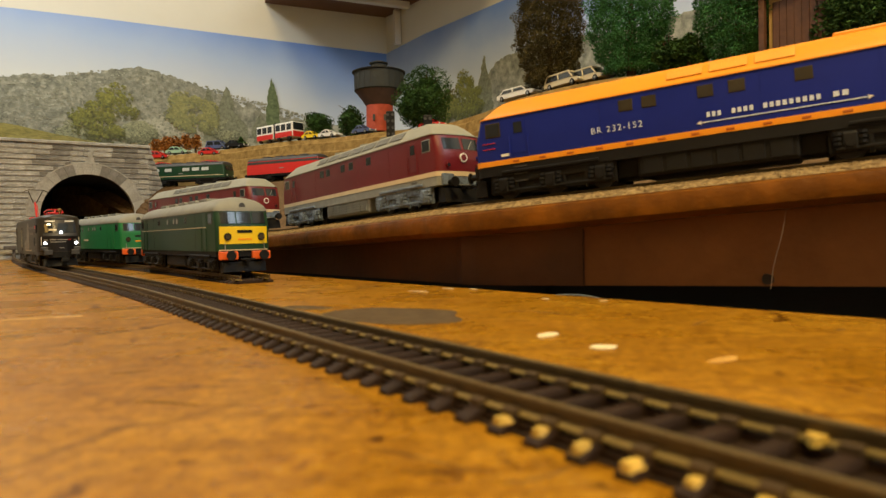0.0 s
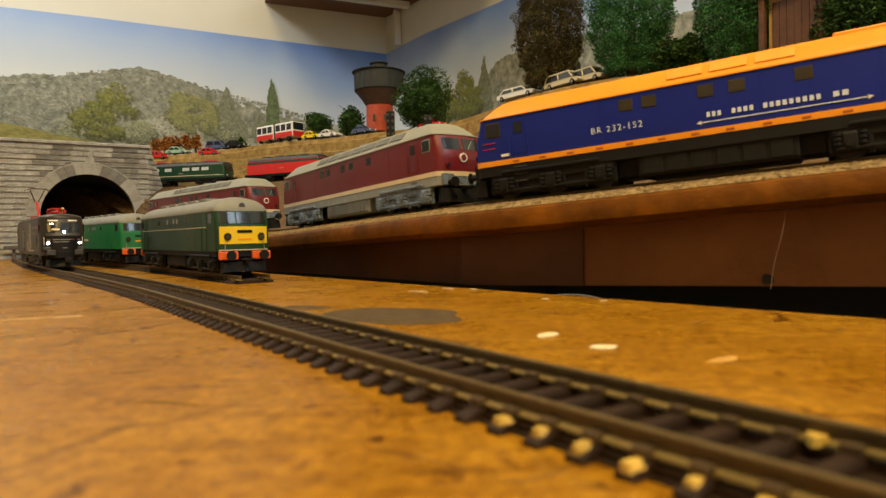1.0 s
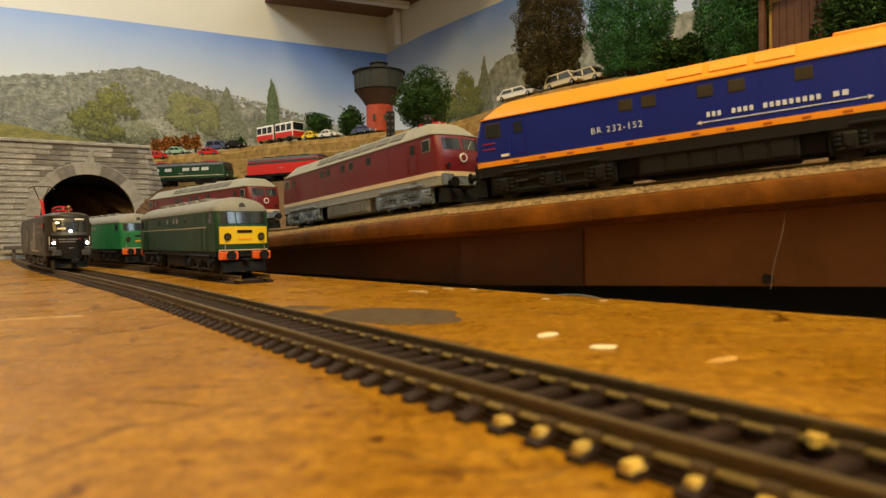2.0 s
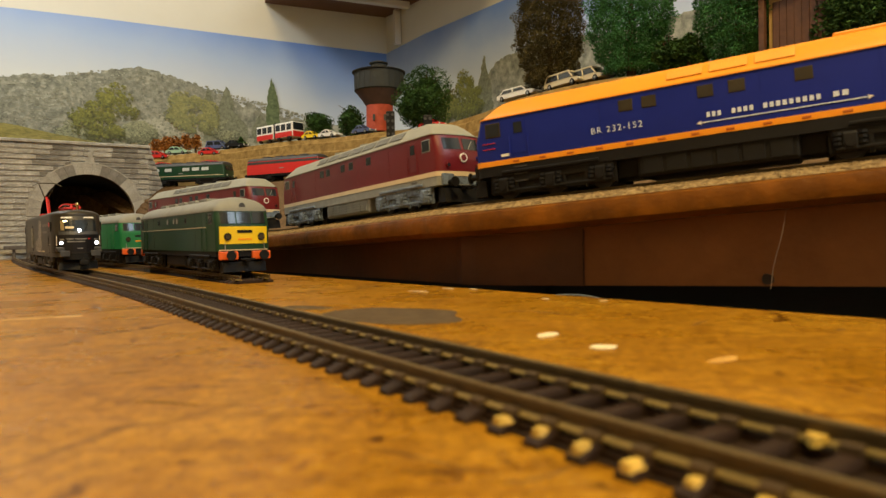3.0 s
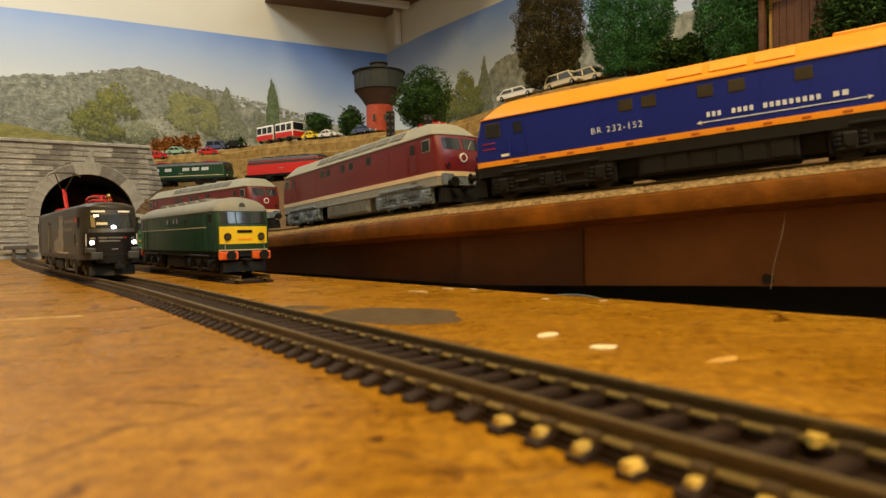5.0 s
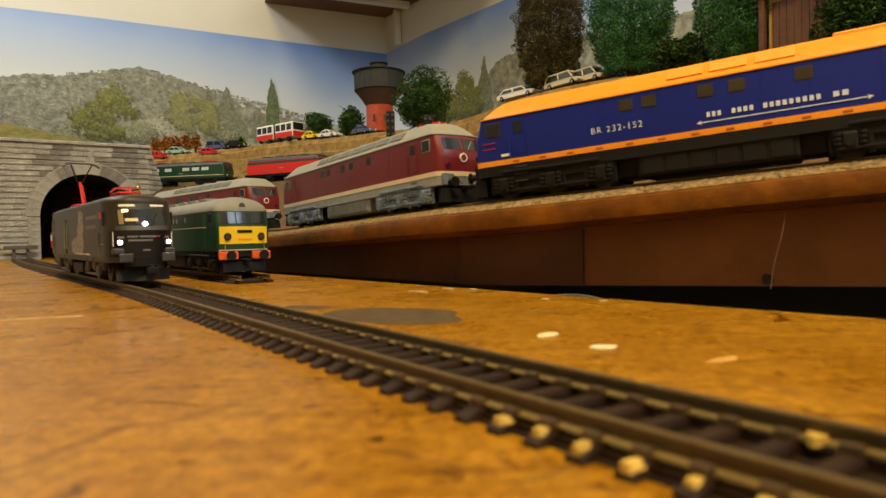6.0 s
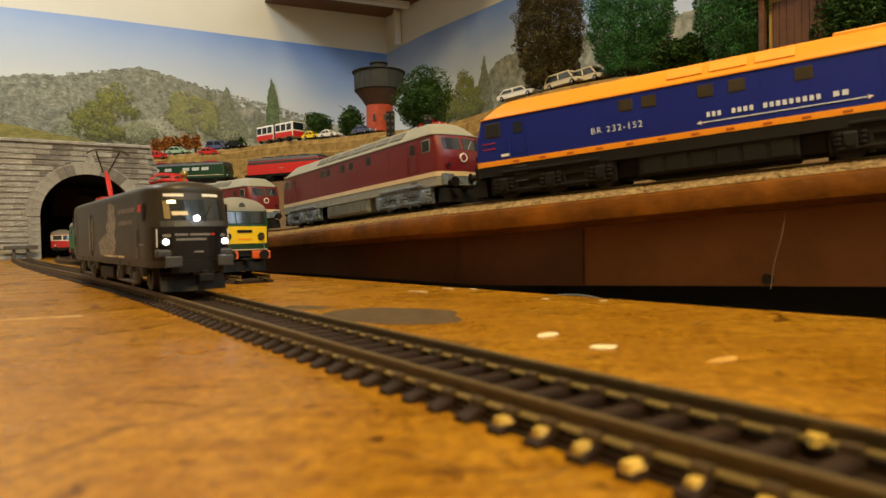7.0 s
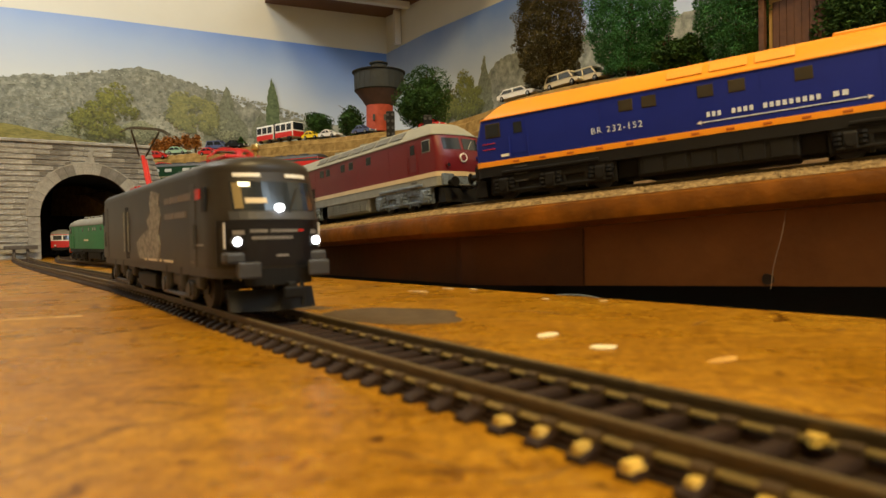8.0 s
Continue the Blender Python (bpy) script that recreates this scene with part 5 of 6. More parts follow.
model_car(spot(-0.353, 8, 9), -14, M_RED, "red model car low behind the green locomotive", length=44)
model_car(spot(-0.195, 12), -30, M_YELLOW, "yellow model hatchback car on the embankment", length=40)
model_car(spot(-0.169, 12), -30, M_WHITE, "white model hatchback car on the embankment", length=40)
model_car(spot(-0.117, 14), -38, M_CARBLUE, "slate blue model car below the water tower", length=40)
model_car(spot(-0.012, 34, 3), -44, M_RED, "red model car on the terrace road", length=42)
model_car(spot(0.122, 26), -52, M_WHITE, "white streamlined model car at the terrace edge", length=64)
model_car(spot(0.194, 22), -58, M_BEIGE, "beige model van at the terrace edge", True, 56)
model_car(spot(0.232, 26), -58, M_BEIGE, "beige model van at the terrace edge", True, 48)


def model_bus(place, turn):
    top = thing("model_bus", mm(*place, turn), "white and red articulated model bus with large windows", "bus")
    for x, l in ((-28, 50), (27, 50)):
        bm = box(bmesh.new(), (x, 0, 18), (l, 27, 28), 2.0)
        body = part("body", bm, M_WHITE, top)
        for s in (-1, 1):
            part("red_panel", box(bmesh.new(), (x, s * 13.6, 10), (l - 3, 0.6, 9)), M_RED, body, "red lower side panel")
            for k in range(3):
                part("bus_window", box(bmesh.new(), (x - l / 2 + 9 + k * 15.5, s * 13.6, 23), (12, 0.7, 11), 0.2), M_GLASS, body)
        for dx in (-14, 14):
            for s in (-1, 1):
                part("wheel", cyl(bmesh.new(), (x + dx, s * 11.5, 4.6), 4.6, 4.0, "y", 16), M_BLACK, top)
    part("bellows", box(bmesh.new(), (-1, 0, 19), (8, 24, 27), 1.0), M_DARKGREY, top, "grey folded bellows")
    part("windscreen", box(bmesh.new(), (52.2, 0, 24), (0.8, 23, 13), 0.3), M_GLASS, top)
    part("red_panel", box(bmesh.new(), (52.2, 0, 10), (0.8, 25, 10), 0.3), M_RED, top, "red front panel")
    return top


model_bus(spot(-0.246, 22), -38)


def water_tower():
    x, y, z = spot(-0.0925, 62)
    top = thing("water_tower", mm(x, y, z), "model water tower with red brick base and dark grey tank", "water tower")
    brick = mat("red_brick_print", (0.42, 0.07, 0.035), 0.8, 0, 0.25, 160, 0.3, 500)
    tank = mat("dark_grey_green_tank", (0.020, 0.023, 0.021), 0.7, 0, 0.25, 90, 0.2, 400)
    brown = mat("dark_brown_cone", (0.075, 0.042, 0.032), 0.75, 0, 0.25, 90)
    part("base", lathe(bmesh.new(), [(25, 0), (25, 2), (23.5, 3), (22.5, 50)], 20), brick, top, "tapered red brick base", smooth=True)
    part("flare", lathe(bmesh.new(), [(23, 45), (26, 49), (30, 56), (40, 68)], 28), brown, top, "dark brown flared support", smooth=True)
    t = part("tank", lathe(bmesh.new(), [(40, 68), (42, 70), (42, 100), (41, 101)], 32), tank, top, "dark grey cylindrical tank", smooth=True)
    for k in range(24):
        a = k * math.pi / 12
        part("tank_rib", box(bmesh.new(), (0, 0, 0), (0.8, 1.6, 30)), tank, t, at=(42 * math.cos(a), 42 * math.sin(a), 85)).rotation_euler = (0, 0, a)
    part("roof", lathe(bmesh.new(), [(45, 100), (45.5, 101.5), (30, 106), (15, 109), (4, 110)], 32), tank, top, "low conical dark roof", smooth=True)
    part("lantern", lathe(bmesh.new(), [(13, 107), (13, 115), (16, 116), (16, 117.5), (6, 121)], 20), tank, top, "small roof lantern", smooth=True)
    for k in range(3):
        a = -1.9 + k * 0.8
        part("base_window", box(bmesh.new(), (23.6 * math.cos(a), 23.6 * math.sin(a), 22), (4, 4, 10), 0.3), M_DARKGREY, top)


water_tower()


def light_signal(x, y, z0, z1, n, label):
    top = thing("light_signal", mm(x, y, z0), label, "railway signal", "light signals")
    h = z1 - z0
    part("mast", rod(bmesh.new(), (0, 0, 0), (0, 0, h), 1.1, 8), M_BLACK, top)
    head = part("signal_head", box(bmesh.new(), (0, -1.6, h - n * 2.6), (6.6, 2.6, n * 5.2), 0.8), M_BLACK, top)
    for k in range(n):
        for d in (-1.9, 1.9):
            part("signal_lens", cyl(bmesh.new(), (d, -3.1, h - 2.8 - k * 5.0), 1.1, 0.8, "y", 12), M_DARKGREY, head)
    part("platform", box(bmesh.new(), (3.5, 0, h - n * 5.4), (9, 4, 0.8)), M_BLACK, top)


light_signal(-38.5, 505, 37, 122, 4, "black double light signal behind the maroon diesel")
light_signal(-9, 470, 38.5, 112, 2, "small black light signal behind the maroon diesel")


def buffer_stop():
    p, d = along(MAIN, 1150)
    for k in range(len(MAIN) - 1):
        if MAIN[k].y > 985:
            p, d = MAIN[k], (MAIN[k + 1] - MAIN[k]).normalized()
            break
    top = thing("buffer_stop", mm(p.x, p.y, 0, math.degrees(math.atan2(d.y, d.x))), "weathered grey buffer stop at the end of the track", "buffer stop")
    wood = mat("weathered_grey_wood", (0.13, 0.12, 0.12), 0.8, 0, 0.3, 120)
    part("beam", box(bmesh.new(), (0, 0, 19), (5, 44, 6), 0.8), wood, top, "grey timber buffer beam")
    for s in (-1, 1):
        part("post", box(bmesh.new(), (3.5, s * 9, 11), (4, 4, 22), 0.5), wood, top)
        part("strut", rod(bmesh.new(), (4, s * 9, 18), (22, s * 9, 4), 1.3), wood, top)
        part("buffer", cyl(bmesh.new(), (-3.5, s * 10.5, 19), 3.0, 2.5, "x", 14), wood, top)


buffer_stop()


def house():
    x, y, z = spot(0.588, 40)
    top = thing("model_house", mm(x, y, z + 4, -55), "model house with brown timber gable and yellow wall", "house")
    ochre = mat("ochre_plaster", (0.52, 0.36, 0.13), 0.8, 0, 0.12, 80)
    part("wall", box(bmesh.new(), (0, 0, 25), (70, 50, 60), 0.5), ochre, top)
    for k in range(9):
        part("timber_board", box(bmesh.new(), (-28 + k * 6.4, -25.6, 22), (6.0, 1.6, 44), 0.2), mat("brown_timber", (0.11, 0.045, 0.02), 0.7, 0, 0.3, 100) if k == 0 else bpy.data.materials["brown_timber"], top)
    part("post", box(bmesh.new(), (-38, -30, 30), (5, 5, 76), 0.4), bpy.data.materials["brown_timber"], top)
    part("roof", loft(bmesh.new(), [[(sx, -38, 55), (sx, 0, 86), (sx, 38, 55), (sx, 0, 80)] for sx in (-42, 42)]), M_DARKGREY, top)


house()


# ---- printed photo backdrop along the two far walls ----
def print_material(name, a, b_, scale, fine=None, rough=0.7):
    """Photo print: blotches of two tones and a finer mottling."""
    m = bpy.data.materials.new(name)
    m.use_nodes = True
    nt = m.node_tree
    tc = nt.nodes.new("ShaderNodeTexCoord")
    vo = nt.nodes.new("ShaderNodeTexVoronoi")
    vo.inputs["Scale"].default_value = scale
    n = nt.nodes.new("ShaderNodeTexNoise")
    n.inputs["Scale"].default_value = scale * 1.1
    n.inputs["Detail"].default_value = 8
    n.inputs["Roughness"].default_value = 0.7
    add = nt.nodes.new("ShaderNodeMath")
    add.operation = "MULTIPLY_ADD"
    add.inputs[1].default_value = -0.22
    nt.links.new(tc.outputs["Object"], vo.inputs["Vector"])
    nt.links.new(tc.outputs["Object"], n.inputs["Vector"])
    nt.links.new(vo.outputs["Distance"], add.inputs[0])
    nt.links.new(n.outputs["Fac"], add.inputs[2])
    r = nt.nodes.new("ShaderNodeValToRGB")
    r.color_ramp.elements[0].position, r.color_ramp.elements[1].position = 0.22, 0.62
    r.color_ramp.elements[0].color, r.color_ramp.elements[1].color = (*a, 1), (*b_, 1)
    nt.links.new(add.outputs[0], r.inputs[0])
    bs = nt.nodes["Principled BSDF"]
    bs.inputs["Roughness"].default_value = rough
    nt.links.new(r.outputs[0], bs.inputs["Base Color"])
    return m


def sky_material():
    """Printed sky: pale at the hills, blue upwards and towards the corner."""
    m = bpy.data.materials.new("printed_sky")
    m.use_nodes = True
    nt = m.node_tree
    N, L = nt.nodes.new, nt.links.new
    tc = N("ShaderNodeTexCoord")
    sep = N("ShaderNodeSeparateXYZ")
    L(tc.outputs["Object"], sep.inputs[0])
    n = N("ShaderNodeTexNoise")
    n.inputs["Scale"].default_value, n.inputs["Detail"].default_value = 5.0, 5
    L(tc.outputs["Object"], n.inputs["Vector"])
    up = N("ShaderNodeMapRange")
    up.inputs["From Min"].default_value, up.inputs["From Max"].default_value = 0.36, 0.54
    L(sep.outputs["Z"], up.inputs[0])
    side = N("ShaderNodeMapRange")
    side.inputs["From Min"].default_value, side.inputs["From Max"].default_value = -0.75, -0.05
    side.inputs["To Min"].default_value, side.inputs["To Max"].default_value = -0.12, 0.34
    L(sep.outputs["X"], side.inputs[0])
    s1 = N("ShaderNodeMath")
    L(up.outputs[0], s1.inputs[0])
    L(side.outputs[0], s1.inputs[1])
    s2 = N("ShaderNodeMath")
    s2.operation = "MULTIPLY_ADD"
    s2.inputs[1].default_value = 0.35
    L(n.outputs["Fac"], s2.inputs[0])
    L(s1.outputs[0], s2.inputs[2])
    r = N("ShaderNodeValToRGB")
    e = r.color_ramp.elements
    e[0].position, e[0].color = 0.15, (0.61, 0.66, 0.70, 1)
    e[1].position, e[1].color = 1.0, (0.07, 0.21, 0.68, 1)
    mid = e.new(0.6)
    mid.color = (0.36, 0.48, 0.72, 1)
    sc = N("ShaderNodeMath")
    sc.operation = "MULTIPLY"
    sc.inputs[1].default_value = 0.72
    L(s2.outputs[0], sc.inputs[0])
    L(sc.outputs[0], r.inputs[0])
    b_ = nt.nodes["Principled BSDF"]
    b_.inputs["Roughness"].default_value = 0.6
    L(r.outputs[0], b_.inputs["Base Color"])
    return m


def outline(points, wobble, seed, step=6.0):
    """Closed outline with uneven, leafy edges."""
    out = []
    pts = list(points)
    for (x0, z0), (x1, z1) in zip(pts, pts[1:] + pts[:1]):
        n = max(1, int(math.hypot(x1 - x0, z1 - z0) / step))
        for k in range(n):
            t = k / n
            x, z = x0 + (x1 - x0) * t, z0 + (z1 - z0) * t
            w = wobble * noise.noise(Vector((x * 0.06, z * 0.06, seed))) + wobble * 0.7 * noise.noise(Vector((x * 0.23, z * 0.23, seed + 9)))
            out.append((x + w, z + wobble * 1.2 * noise.noise(Vector((x * 0.13, z * 0.11, seed + 5))) + w * 0.5))
    return out


def flat(name, pts, depth, material, parent, label=""):
    bm = bmesh.new()
    loft(bm, [[(x, y, z) for x, z in pts] for y in (-depth, -depth + 0.8)])
    return part(name, bm, material, parent, label)


def speckle(name, colour, low=0.55, high=1.45):
    """Print tone that differs from leaf patch to leaf patch."""
    m = mat(name, colour, 0.7, 0, 0.35, 120)
    nt = m.node_tree
    geo = nt.nodes.new("ShaderNodeNewGeometry")
    hsv = nt.nodes.new("ShaderNodeHueSaturation")
    mr = nt.nodes.new("ShaderNodeMapRange")
    mr.inputs["To Min"].default_value, mr.inputs["To Max"].default_value = low, high
    bs = nt.nodes["Principled BSDF"]
    src = bs.inputs["Base Color"].links[0].from_socket
    nt.links.new(geo.outputs["Random Per Island"], mr.inputs[0])
    nt.links.new(mr.outputs[0], hsv.inputs["Value"])
    nt.links.new(src, hsv.inputs["Color"])
    nt.links.new(hsv.outputs[0], bs.inputs["Base Color"])
    return m


def disc(bm, x, z, r, rnd, depth):
    n = 9
    vs = []
    a0 = rnd.random()
    for k in range(n):
        q = r * rnd.uniform(0.6, 1.2)
        a = a0 + 2 * math.pi * k / n
        vs.append(bm.verts.new((x + q * math.cos(a), -depth, z + q * math.sin(a) * 0.85)))
    bm.faces.new(vs)


def leafy(parent, cx, cz, rx, rz, depth, materials, seed, label):
    """Printed crown: clumps of small leaf patches, light above and dark below, with gaps."""
    rnd = random.Random(seed)
    clumps = []
    for k in range(34):
        a, q = rnd.uniform(0, 6.283), math.sqrt(rnd.random()) * 0.85
        q *= 1 + 0.25 * noise.noise(Vector((math.cos(a) * 1.4, math.sin(a) * 1.4, seed * 3.7)))
        clumps.append((cx + rx * q * math.cos(a), cz + rz * q * math.sin(a), rx * rnd.uniform(0.16, 0.34)))
    clumps.sort(key=lambda c: -c[1])
    tops = [bmesh.new(), bmesh.new(), bmesh.new()]
    n = 0
    for x, z, r in clumps:
        for k in range(70):
            a, q = rnd.uniform(0, 6.283), math.sqrt(rnd.random())
            px, pz = x + r * q * math.cos(a) * 1.25, z + r * q * math.sin(a)
            lit = (pz - z) / r + 0.5 * (z - cz) / rz + rnd.uniform(-0.6, 0.6)
            disc(tops[2 if lit > 0.45 else 1 if lit > -0.35 else 0], px, pz, rnd.uniform(1.0, 3.2), rnd, depth + n * 0.0008)
            n += 1
    for bm, m in zip(tops, materials):
        part("tree_print", bm, m, parent, label)


def backdrop():
    sky = sky_material()
    haze = print_material("printed_hazy_forest", (0.12, 0.135, 0.11), (0.42, 0.43, 0.36), 60)
    haze2 = print_material("printed_pale_forest", (0.26, 0.28, 0.22), (0.50, 0.50, 0.42), 60)
    olive = [speckle("printed_olive_shade", (0.075, 0.085, 0.028), 0.7, 1.3), speckle("printed_olive_tree", (0.135, 0.15, 0.034), 0.75, 1.25), speckle("printed_olive_light", (0.21, 0.22, 0.048), 0.75, 1.25)]
    hazy = [speckle("printed_hazy_shade", (0.16, 0.175, 0.085), 0.8, 1.2), speckle("printed_hazy_tree", (0.21, 0.225, 0.095), 0.8, 1.2), speckle("printed_hazy_light", (0.27, 0.275, 0.11), 0.8, 1.2)]
    grey = [speckle("printed_grey_shade", (0.10, 0.115, 0.075), 0.6, 1.4), speckle("printed_grey_tree", (0.17, 0.19, 0.12), 0.6, 1.4), speckle("printed_grey_light", (0.26, 0.28, 0.18), 0.7, 1.3)]
    sage = print_material("printed_grey_green_tree", (0.10, 0.115, 0.075), (0.26, 0.28, 0.20), 130)
    deep = print_material("printed_green_poplar", (0.045, 0.075, 0.03), (0.17, 0.23, 0.11), 120)
    left = thing("backdrop", Matrix.Translation(CORNER * 0.001) @ pose(0, 0, 0, 0, 0, math.degrees(math.atan2(0.404, 0.914))), "photo backdrop of wooded hills under a blue sky", "backdrop", "", "structure")
    # local x runs to the right, negative to the left of the corner
    flat("sky_print", [(-1900, 60), (-1900, 545), (-700, 527), (-300, 516), (2, 509), (2, 60)], 4, sky, left, "pale to deep blue printed sky")
    hill = [(-1900, 330), (-1300, 390), (-1000, 360), (-875, 380), (-823, 392), (-770, 390), (-681, 408), (-599, 425), (-540, 411), (-491, 395), (-440, 377), (-375, 347), (-322, 330), (-195, 318), (0, 300),
            (0, 150), (-1900, 150)]
    flat("hill_print", outline(hill, 5.0, 1), 5, haze, left, "hazy grey-green wooded hill print")
    flat("meadow_print", outline([(-620, 300), (-560, 312), (-430, 310), (-300, 312), (-180, 315), (0, 300), (0, 140), (-640, 140)], 5, 3), 5.4, haze2, left, "pale misty meadow print")
    leafy(left, -738, 262, 36, 34, 6.0, grey, 3, "printed grey-green tree")
    leafy(left, -610, 268, 40, 30, 6.2, grey, 12, "printed grey-green tree")
    leafy(left, -420, 290, 36, 40, 6.2, grey, 13, "printed grey-green tree")
    leafy(left, -676, 308, 62, 66, 7.0, olive, 1, "printed round olive-green tree")
    leafy(left, -492, 318, 56, 56, 7.0, hazy, 2, "printed hazy yellow-green tree")
    # wooded texture of the hill, lump by lump
    rnd = random.Random(8)
    tones = [speckle("printed_wood_shade", (0.215, 0.23, 0.185), 0.9, 1.1), speckle("printed_wood_lumps", (0.265, 0.28, 0.23), 0.9, 1.1), speckle("printed_wood_light", (0.325, 0.34, 0.285), 0.9, 1.1)]
    bms = [bmesh.new(), bmesh.new(), bmesh.new()]
    for k in range(4200):
        u = rnd.uniform(-900, -180)
        crest = 318 + 105 * max(0, 1 - abs(u + 600) / 430) ** 0.9 if u > -600 else 385 + 40 * max(0, 1 - abs(u + 600) / 250)
        v = rnd.uniform(250, crest - 2)
        lit = noise.noise(Vector((u * 0.09, v * 0.13, 4.0))) + rnd.uniform(-0.35, 0.35)
        disc(bms[2 if lit > 0.22 else 1 if lit > -0.18 else 0], u, v, rnd.uniform(1.2, 4.2), rnd, 5.25 + k * 0.0002)
    for bm, tone in zip(bms, tones):
        part("forest_print", bm, tone, left, "printed hazy tree crowns on the hillside")
    for x, w, z0, z1, m, k in ((-455, 16, 260, 388, sage, 1), (-414, 20, 270, 392, sage, 2), (-362, 26, 270, 362, haze, 3), (-305, 17, 270, 421, deep, 4), (-395, 30, 260, 330, sage, 5), (-335, 22, 262, 330, sage, 6)):
        pts = [(x - w * 0.8, z0), (x - w, z0 + (z1 - z0) * 0.3), (x - w * 0.85, z0 + (z1 - z0) * 0.6), (x - w * 0.3, z0 + (z1 - z0) * 0.88), (x, z1), (x + w * 0.35, z0 + (z1 - z0) * 0.86),
               (x + w * 0.85, z0 + (z1 - z0) * 0.6), (x + w, z0 + (z1 - z0) * 0.3), (x + w * 0.8, z0)]
        flat("tree_print", outline(pts, 4.5, 30 + k, 4), 6.4 + 0.2 * k, m, left, "printed slender green tree")
    right = thing("backdrop", Matrix.Translation(CORNER * 0.001) @ pose(0, 0, 0, 0, 0, math.degrees(math.atan2(-0.792, 0.61))), "photo backdrop of sky and trees on the side wall", "backdrop", "", "structure")
    flat("sky_print", [(-2, 60), (-2, 509), (42, 512), (170, 518), (480, 516), (1500, 520), (1500, 60)], 4, sky_side(), right, "blue to pale printed sky")
    flat("hill_print", outline([(380, 340), (433, 392), (519, 402), (640, 398), (760, 372), (1500, 372), (1500, 150), (200, 150), (260, 310)], 6, 41), 5, haze, right, "hazy grey-green wooded hill print")
    leafy(right, 338, 330, 54, 56, 7.0, olive, 4, "printed round olive-green tree")
    leafy(right, 258, 318, 46, 38, 6.6, olive, 5, "printed round olive-green tree")
    flat("tree_print", outline([(368, 290), (372, 340), (385, 380), (397, 416), (405, 384), (420, 340), (424, 290)], 5, 43, 4), 6.4, sage, right, "printed dark conifer")


def sky_side():
    m = bpy.data.materials.new("printed_sky_side")
    m.use_nodes = True
    nt = m.node_tree
    N, L = nt.nodes.new, nt.links.new
    tc = N("ShaderNodeTexCoord")
    mp = N("ShaderNodeMapping")
    mp.inputs["Rotation"].default_value = (0, radians(-5), 0)
    L(tc.outputs["Object"], mp.inputs[0])
    sep = N("ShaderNodeSeparateXYZ")
    L(mp.outputs[0], sep.inputs[0])
    n = N("ShaderNodeTexNoise")
    n.inputs["Scale"].default_value, n.inputs["Detail"].default_value = 6.0, 5
    L(tc.outputs["Object"], n.inputs["Vector"])
    s = N("ShaderNodeMath")
    s.operation = "MULTIPLY_ADD"
    s.inputs[1].default_value = 0.12
    L(n.outputs["Fac"], s.inputs[0])
    L(sep.outputs["Z"], s.inputs[2])
    mr = N("ShaderNodeMapRange")
    mr.inputs["From Min"].default_value, mr.inputs["From Max"].default_value = 0.40, 0.66
    L(s.outputs[0], mr.inputs[0])
    r = N("ShaderNodeValToRGB")
    e = r.color_ramp.elements
    e[0].position, e[0].color = 0.1, (0.66, 0.72, 0.77, 1)
    e[1].position, e[1].color = 0.9, (0.09, 0.22, 0.66, 1)
    mid = e.new(0.5)
    mid.color = (0.42, 0.53, 0.75, 1)
    L(mr.outputs[0], r.inputs[0])
    b_ = nt.nodes["Principled BSDF"]
    b_.inputs["Roughness"].default_value = 0.6
    L(r.outputs[0], b_.inputs["Base Color"])
    return m


backdrop()


def corner_woodwork():
    pale = mat("pale_grey_paint", (0.68, 0.67, 0.63), 0.7, 0, 0.08, 10)
    turn = math.degrees(math.atan2(0.404, 0.914))
    m = Matrix.Translation(CORNER * 0.001) @ pose(0, 0, 0, 0, 0, turn)
    shelf = thing("wall_shelf", m, "brown wooden shelf board with pale front beam near the ceiling", "shelf")
    plan = [(-316, -2), (-2, -2), (140, -582), (-316, -582)]
    part("board", loft(bmesh.new(), [[(x, y, z) for x, y in plan] for z in (606, 626)]), M_BEAM, shelf, "brown wooden underside")
    part("front_beam", box(bmesh.new(), (-120, -130, 598), (270, 16, 16), 2), pale, shelf, "pale painted beam under the shelf")
    post = part("corner_post", box(bmesh.new(), (6, -66, 568), (16, 14, 100), 1.5), pale)
    post.matrix_world = m
    tagged(post, "pale painted vertical post in the room corner", "post", "", "structure")


corner_woodwork()


